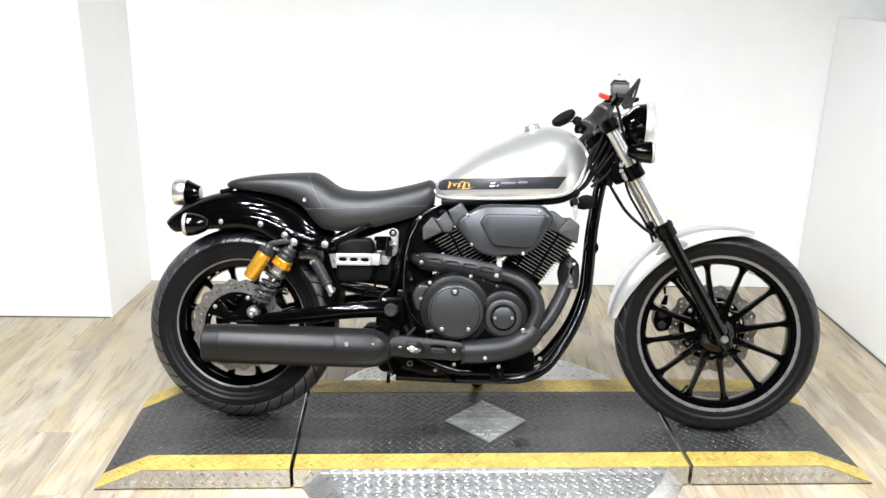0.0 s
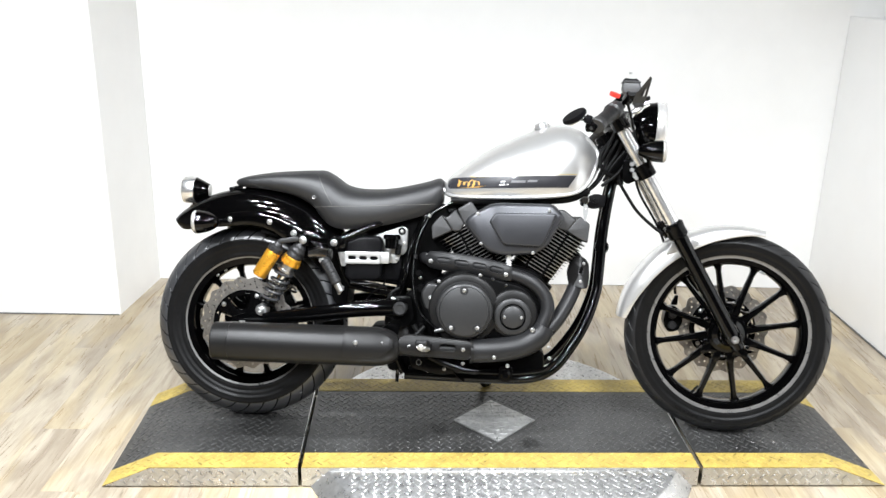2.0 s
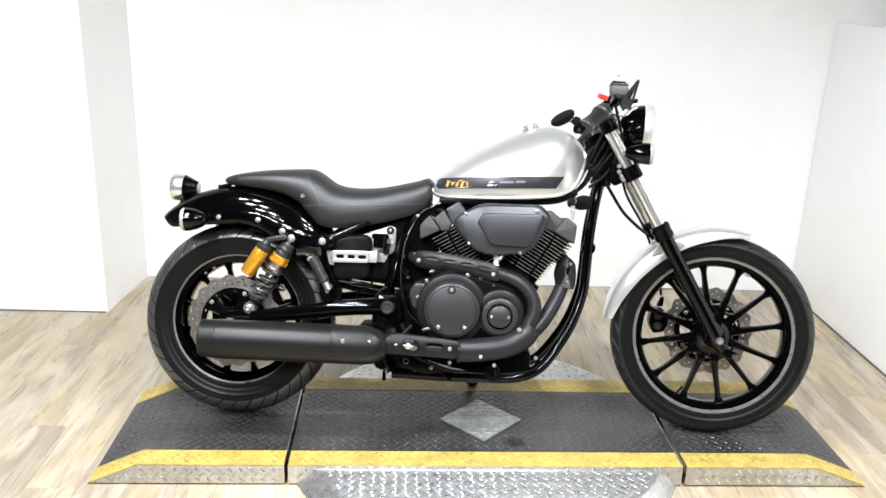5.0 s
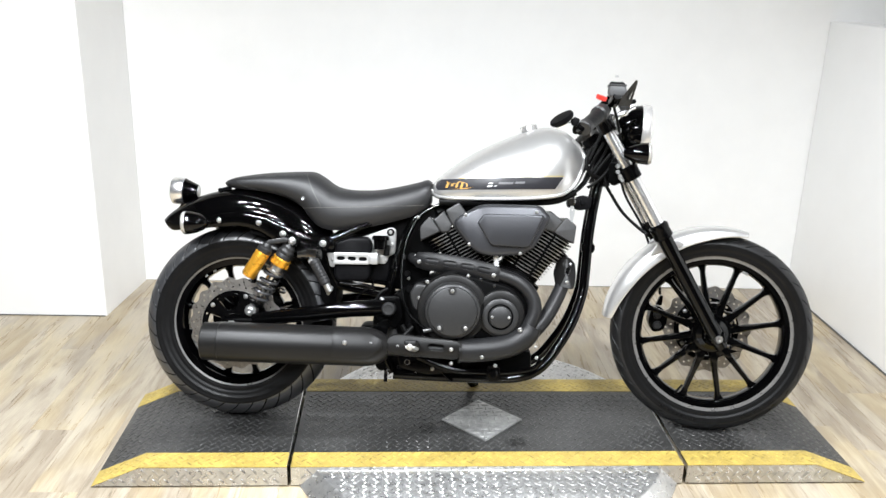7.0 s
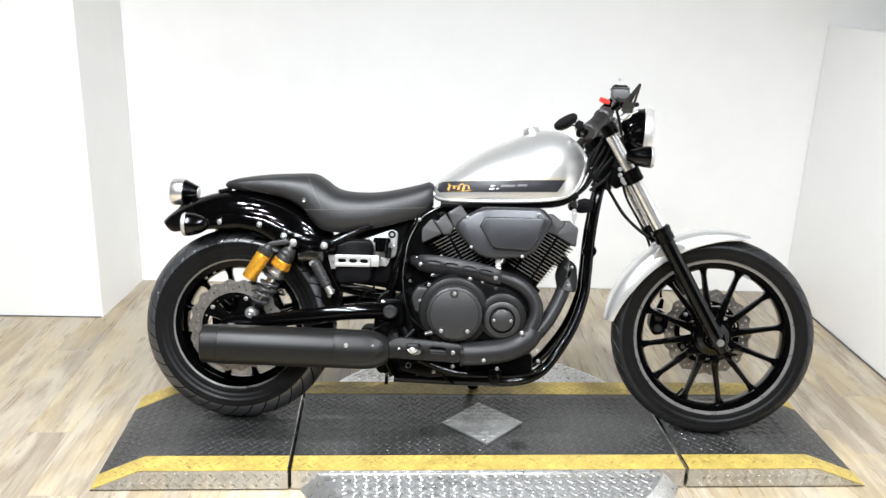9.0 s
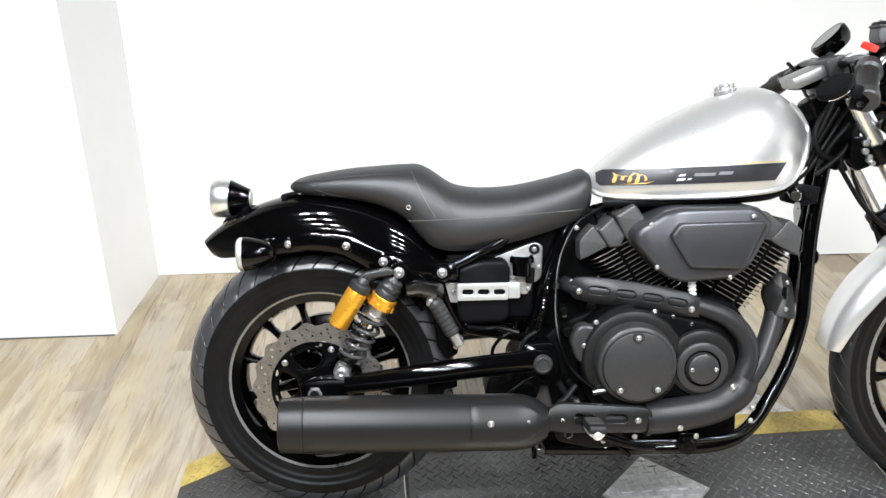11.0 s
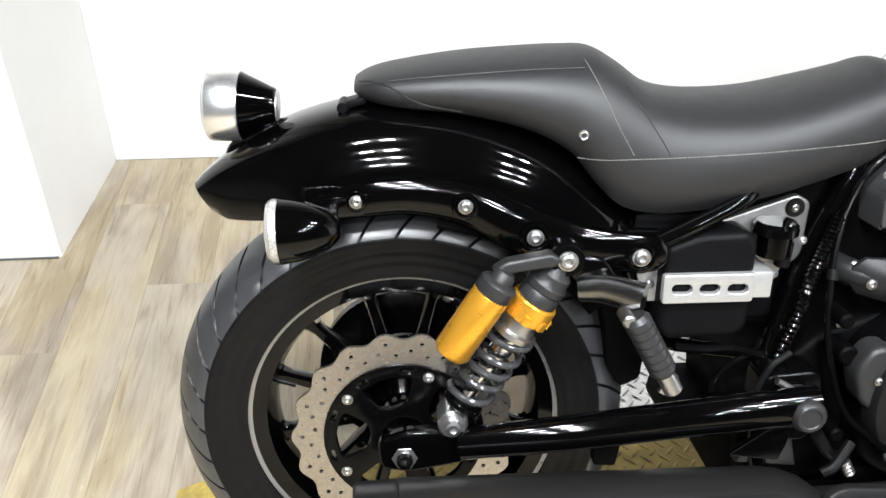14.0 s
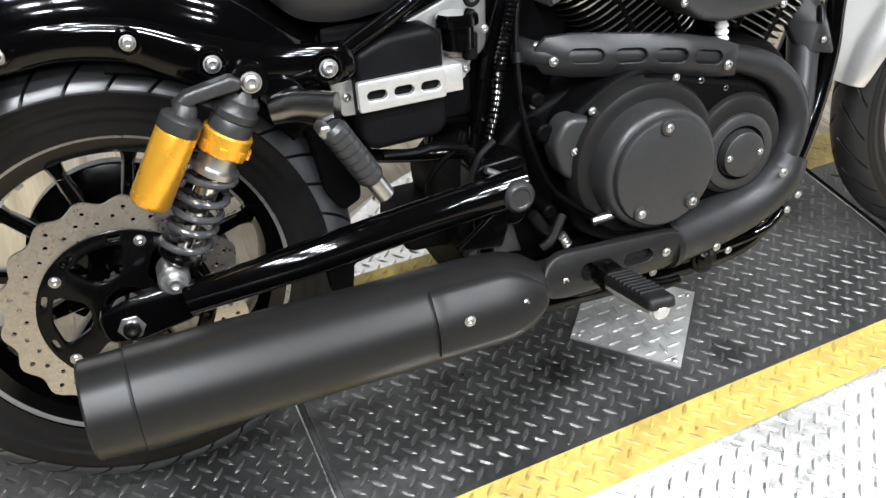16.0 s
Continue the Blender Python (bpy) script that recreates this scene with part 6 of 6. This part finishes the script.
# caliper and disc bolts on the far side
cal = part("front_caliper", plate(rounded([(0.607, 0.392), (0.640, 0.402), (0.664, 0.380), (0.664, 0.345), (0.650, 0.318), (0.616, 0.312), (0.600, 0.346)], 0.012), 0.112, 0.048, [], 0.006), SATIN, bike, "black front brake caliper")
for x, z in ((0.630, 0.374), (0.630, 0.338)):
    part("piston_boss", lathe([(0, 0.008), (0.010, 0.008), (0.0135, 0.005), (0.0145, 0.0), (0, 0.0)], facing(x, 0.048, z), 20), CASE, cal)
part("caliper_bridge", plate(rounded([(0.626, 0.404), (0.640, 0.436), (0.650, 0.436), (0.648, 0.402)], 0.004), 0.088, 0.074, [], 0.002), SATIN, cal)
part("bleed_nipple", rod((0.614, 0.07, 0.392), (0.606, 0.07, 0.412), 0.0035), STEEL, cal)
part("rear_caliper", box(-0.66, -0.105, 0.30, 0.07, 0.05, 0.07, 0.012), BLACKPL, bike)

# headlight
hl = frame_to((0.443, 0, 0.995), (0.62, 0, 0.985))
head = part("headlight", lathe([(0, -0.004), (0.030, 0.0), (0.055, 0.014), (0.072, 0.036), (0.080, 0.060), (0.084, 0.084), (0.0843, 0.089), (0, 0.089)], hl, 48), GLOSS, bike, "round black headlight with a chrome ring")
part("bezel", lathe([(0.082, 0.088), (0.0865, 0.089), (0.088, 0.092), (0.0875, 0.112), (0.084, 0.119), (0.076, 0.121), (0.076, 0.088), (0.082, 0.088)], hl, 56), PALECHROME, head, "chrome headlight ring")
part("reflector", lathe([(0.0, 0.0985), (0.03, 0.100), (0.06, 0.106), (0.075, 0.114), (0.075, 0.0985), (0, 0.098)], hl, 40), REDRES, head)
part("lens", lathe([(0.0765, 0.118), (0.06, 0.124), (0.035, 0.127), (0, 0.128), (0, 0.124), (0.035, 0.123), (0.06, 0.120), (0.0765, 0.115), (0.0765, 0.118)], hl, 48), GLASS, head, "clear glass lens")
for s in (-1, 1):
    part("headlight_stay", tube([(0.451, s * 0.113, 0.987), (0.443, s * 0.113, 1.010), (0.449, s * 0.113, 1.031), (0.469, s * 0.111, 1.041), (0.482, s * 0.110, 1.055), (0.500, s * 0.104, 1.064)], 0.0095, flat=(0.6, 1.0)), ALLOY, head, "pale headlight stay")
    part("stay_arm", tube([(0.441, s * 0.108, 1.03), (0.434, s * 0.104, 0.990), (0.455, s * 0.090, 0.982)], 0.008), BRACKET, head)
    part("stay_bolt", rod((0.452, s * 0.09, 0.985), (0.452, s * 0.112, 0.985), 0.011, bevel=0.003), STEEL, head)
    sg = frame_to((0.466, s * 0.165, 0.913), (0.58, s * 0.165, 0.913))
    ts = part("turn_signal", lathe([(0, 0.0), (0.012, 0.002), (0.020, 0.014), (0.028, 0.034), (0.033, 0.056), (0.0348, 0.075), (0, 0.076)], sg, 32), GLOSS, bike, "black bullet front turn signal")
    part("lens", lathe([(0.0345, 0.074), (0.0345, 0.080), (0.031, 0.085), (0.018, 0.089), (0, 0.090)], sg, 32), SIGNAL, ts, "clear ribbed lens")
    part("reflector", lathe([(0, 0.0765), (0.033, 0.0765), (0.033, 0.078), (0, 0.078)], sg, 32), REDRES, ts)
    part("stem", rod((0.480, s * 0.125, 0.913), (0.488, s * 0.16, 0.913), 0.010), SATIN, ts)

# handlebar, grips, controls
bar = part("handlebar", tube([(0.335, -0.405, 0.982), (0.363, -0.33, 1.010), (0.395, -0.25, 1.040), (0.413, -0.17, 1.050), (0.415, -0.06, 1.045), (0.415, 0.06, 1.045), (0.413, 0.17, 1.045), (0.400, 0.25, 1.020), (0.375, 0.33, 0.985), (0.350, 0.405, 0.950)], 0.0112, segs=16), GLOSS, bike, "low black handlebar")
for s in (-1, 1):
    a, b = (Vector((0.331, -0.412, 0.978)), Vector((0.372, -0.31, 1.018))) if s < 0 else (Vector((0.346, 0.412, 0.946)), Vector((0.384, 0.31, 0.992)))
    part("grip", tube([a, (a + b) / 2, b], [0.0215, 0.0200, 0.0210], segs=24), GRIPM, bar, "black rubber grip")
    d = (b - a).normalized()
    part("switch_box", rod(b, b + d * 0.05, 0.026, 0.024, bevel=0.006, segs=20), CASE, bar)
    part("bar_end", rod(a, a - d * 0.012, 0.016, bevel=0.003), SATIN, bar)
clamp = part("bar_end_clamp", rod((0.324, -0.432, 0.970), (0.334, -0.405, 0.982), 0.0225, bevel=0.003, segs=20), CASE, bike)
part("clamp_ear", box(0.312, -0.425, 0.972, 0.030, 0.020, 0.030, 0.005, pose(0, 0, 0, 0, 35, 0)), SATIN, clamp)
part("clamp_bolt", rod((0.309, -0.430, 0.966), (0.309, -0.438, 0.966), 0.005, bevel=0.001), PEGSTEEL, clamp)
part("kill_switch", box(0.382, -0.280, 1.072, 0.026, 0.024, 0.014, 0.004, pose(0, 0, 0, 20, 10, 30)), RED, bar, "red stop switch")
mc = part("master_cylinder", plate(rounded([(0.410, 1.078), (0.404, 1.092), (0.406, 1.113), (0.454, 1.112), (0.460, 1.094), (0.452, 1.080)], 0.006), -0.215, -0.262, [], 0.004), CASE2, bike, "charcoal brake fluid reservoir")
part("cylinder_body", rod((0.424, -0.205, 1.062), (0.432, -0.262, 1.082), 0.016, bevel=0.004), SATIN, mc)
part("reservoir_lid", plate(rounded([(0.405, 1.112), (0.407, 1.120), (0.411, 1.123), (0.448, 1.121), (0.452, 1.117), (0.451, 1.111)], 0.002), -0.217, -0.260, [], 0.002), BLACKPL, mc)
for x in (0.416, 0.444):
    part("lid_screw", rod((x, -0.238, 1.121), (x, -0.238, 1.1255), 0.0042, bevel=0.001), ALLOY, mc)
part("lid_rim", plate(rounded([(0.403, 1.110), (0.404, 1.116), (0.456, 1.115), (0.457, 1.109)], 0.002), -0.213, -0.264, [], 0.001), CASE, mc)
part("lid_screw", rod((0.428, -0.245, 1.137), (0.428, -0.245, 1.142), 0.005), STEEL, mc)
part("lever", tube([(0.448, -0.236, 1.060), (0.458, -0.245, 1.066), (0.468, -0.277, 1.093), (0.480, -0.304, 1.120)], [0.006, 0.005, 0.0045, 0.004]), CASE, mc, "charcoal brake lever")
part("lever_bracket", plate(rounded([(0.436, 1.048), (0.470, 1.040), (0.476, 1.072), (0.484, 1.118), (0.478, 1.124), (0.455, 1.092), (0.440, 1.074)], 0.003), 0.004, -0.004, [rounded([(0.457, 1.070), (0.468, 1.068), (0.475, 1.104), (0.460, 1.086)], 0.002)], 0.001, lambda x, z: -0.238 - 0.95 * (z - 1.05)), CASE, mc, "dark brake lever bracket")
part("lever_clamp", plate(rounded([(0.440, 1.055), (0.462, 1.078), (0.476, 1.070), (0.470, 1.045), (0.445, 1.038)], 0.005), -0.218, -0.244, [], 0.003), CASE, mc)
part("lever", tube([(0.450, 0.235, 1.055), (0.468, 0.27, 1.055), (0.455, 0.33, 1.045), (0.42, 0.40, 1.02)], [0.008, 0.008, 0.007, 0.007]), CASE, bar)
part("bar_clamp", box(0.408, 0, 1.035, 0.045, 0.12, 0.05, 0.008, pose(0, 0, 0, 0, -20, 0)), CASE, bar)
part("brake_switch", rod((0.468, -0.232, 1.064), (0.489, -0.230, 1.069), 0.0065, bevel=0.002), BLACKPL, mc)
sp = frame_to((0.445, 0.09, 1.095), (0.395, 0.09, 1.145))
spd = part("speedometer", lathe([(0, -0.02), (0.035, -0.018), (0.044, -0.006), (0.047, 0.010), (0.047, 0.018), (0.043, 0.022), (0.040, 0.0205), (0, 0.0205)], sp, 40), GLOSS, bike, "round black speedometer")
part("dial", lathe([(0.0, 0.0215), (0.0385, 0.0215), (0.0385, 0.0208), (0, 0.0208)], sp, 40), DIAL, spd, "grey instrument face")

part("speedometer_arm", tube([(0.415, 0.02, 1.04), (0.43, 0.06, 1.065), (0.445, 0.09, 1.09)], 0.009), CASE, spd)
AT = STEER.inverted() @ Vector((0.224, -0.430, 0.972))
HOLD = STEER.inverted() @ Vector((0.262, -0.428, 0.966))
FACE = Matrix.Translation(AT) @ pose(0, 0, 0, 24, -32, 0) @ Matrix.Diagonal((1, 0.75, 1, 1))
mir = part("mirror", lathe([(0, -0.011), (0.026, -0.010), (0.034, -0.005), (0.0365, 0.002), (0.034, 0.008), (0, 0.010)], FACE, 36), BLACKPL, bike, "small black mirror folded over the tank")
part("glass", lathe([(0, -0.0118), (0.027, -0.0112), (0.027, -0.0100), (0, -0.0105)], FACE, 32), MIRRORM, mir)
part("mirror_stem", tube([AT + Vector((0.018, 0, -0.004)), HOLD, Vector((0.300, -0.428, 0.962)), Vector((0.318, -0.430, 0.966))], [0.007, 0.006, 0.006, 0.008]), SATIN, mir)
part("mirror_clamp", box(*HOLD, 0.020, 0.022, 0.024, 0.005, pose(0, 0, 0, 0, 20, 0)), BLACKPL, mir)
part("choke_knob", join(rod((0.322, 0.04, 1.000), (0.342, 0.04, 1.004), 0.011, bevel=0.003), box(0.356, 0.03, 0.998, 0.046, 0.045, 0.026, 0.006)), BLACKPL, bike, "black handlebar fittings")

for x, z in ((0.456, 0.872), (0.457, 0.854), (0.466, 0.836)):
    part("clamp_bolt", rod((x, -0.110, z), (x, -0.126, z), 0.0072, bevel=0.0015), STEEL, low)
part("yoke_plate", plate(rounded([(0.430, 0.885), (0.470, 0.885), (0.500, 0.850), (0.495, 0.832), (0.445, 0.808), (0.428, 0.825)], 0.008), -0.088, -0.116, [], 0.003), SATIN, low)
for k, pts in enumerate(([(0.352, 0.815), (0.378, 0.880), (0.412, 0.948)], [(0.372, 0.815), (0.400, 0.865), (0.436, 0.912)], [(0.350, 0.850), (0.372, 0.900), (0.402, 0.975)], [(0.366, 0.800), (0.412, 0.838), (0.440, 0.880), (0.452, 0.93)])):
    y = -0.07 - 0.006 * k
    part("control_cable", tube([(x, y, z) for x, z in pts], 0.0052, segs=10), HOSE, bike)
part("stem_fairing", plate(rounded([(0.375, 0.84), (0.42, 0.99), (0.46, 0.98), (0.47, 0.87), (0.43, 0.80)], 0.01), 0.04, -0.045, [], 0.006), ENGINE, bike)

# hoses and cables at the steering head
for pts, r in (([(0.425, -0.20, 1.06), (0.45, -0.13, 1.0), (0.47, -0.06, 0.93), (0.475, -0.02, 0.86), (0.50, 0.04, 0.78), (0.58, 0.09, 0.65), (0.63, 0.085, 0.50), (0.64, 0.08, 0.44)], 0.0045),
               ([(0.425, -0.075, 0.850), (0.424, -0.080, 0.815), (0.446, -0.080, 0.776), (0.482, -0.080, 0.724), (0.530, -0.080, 0.680), (0.565, -0.085, 0.655)], 0.0052),
               ([(0.385, 0.22, 1.05), (0.42, 0.12, 0.98), (0.41, 0.02, 0.90), (0.37, -0.05, 0.84), (0.33, -0.06, 0.79)], 0.0045),
               ([(0.375, -0.22, 1.04), (0.43, -0.12, 0.985), (0.42, -0.06, 0.92), (0.385, -0.07, 0.86), (0.345, -0.08, 0.80), (0.28, -0.09, 0.755)], 0.0045),
               ([(0.40, -0.06, 0.96), (0.36, -0.085, 0.90), (0.37, -0.09, 0.85), (0.41, -0.075, 0.83)], 0.006)):
    part("hose", tube(pts, r, segs=10), HOSE, bike)
part("hose_clip", rod((0.421, -0.083, 0.822), (0.430, -0.083, 0.806), 0.009, bevel=0.002), HOSE, bike)
for ob in [*(set(bike.children) - before_steer), front]:
    ob.matrix_basis = STEER @ ob.matrix_basis
part("horn", lathe([(0, 0.016), (0.018, 0.014), (0.023, 0.007), (0.023, 0), (0.015, -0.02), (0, -0.02)], facing(0.374, -0.03, 0.60), 28), SATIN, bike)

# ---- floor planks (last) ----
W, LEN = 0.148, 1.22
shared = {}
n = 0
rng = random.Random(5)
for i in range(-18, 15):
    off = rng.uniform(0, LEN)
    for k in range(-4, 3):
        y0, y1 = -1.1 + off + LEN * (k - 1), -1.1 + off + LEN * k
        y0, y1 = max(y0, -3.6), min(y1, 1.512)
        x0, x1 = W * i, W * (i + 1)
        if y1 - y0 < 0.03 or x0 > 1.73:
            continue
        x1 = min(x1, 1.738)
        key = (round(y1 - y0, 3), round(x1 - x0, 3))
        if key not in shared:
            sx, sy, e = (x1 - x0) - 0.0001, (y1 - y0) - 0.0001, 0.0003
            me = bpy.data.meshes.new("plank")
            v = [(a * sx / 2, b * sy / 2, -0.006) for a, b in ((-1, -1), (1, -1), (1, 1), (-1, 1))]
            v += [(a * sx / 2, b * sy / 2, -0.0008) for a, b in ((-1, -1), (1, -1), (1, 1), (-1, 1))]
            v += [(a * (sx / 2 - e), b * (sy / 2 - e), 0.0) for a, b in ((-1, -1), (1, -1), (1, 1), (-1, 1))]
            me.from_pydata(v, [], [(0, 1, 5, 4), (1, 2, 6, 5), (2, 3, 7, 6), (3, 0, 4, 7), (4, 5, 9, 8), (5, 6, 10, 9), (6, 7, 11, 10), (7, 4, 8, 11), (8, 9, 10, 11)])
            me.materials.append(PLANK)
            shared[key] = me
        o = new("plank", shared[key])
        o.parent = floor
        o.location = ((x0 + x1) / 2, (y0 + y1) / 2, 0.0)
        n += 1
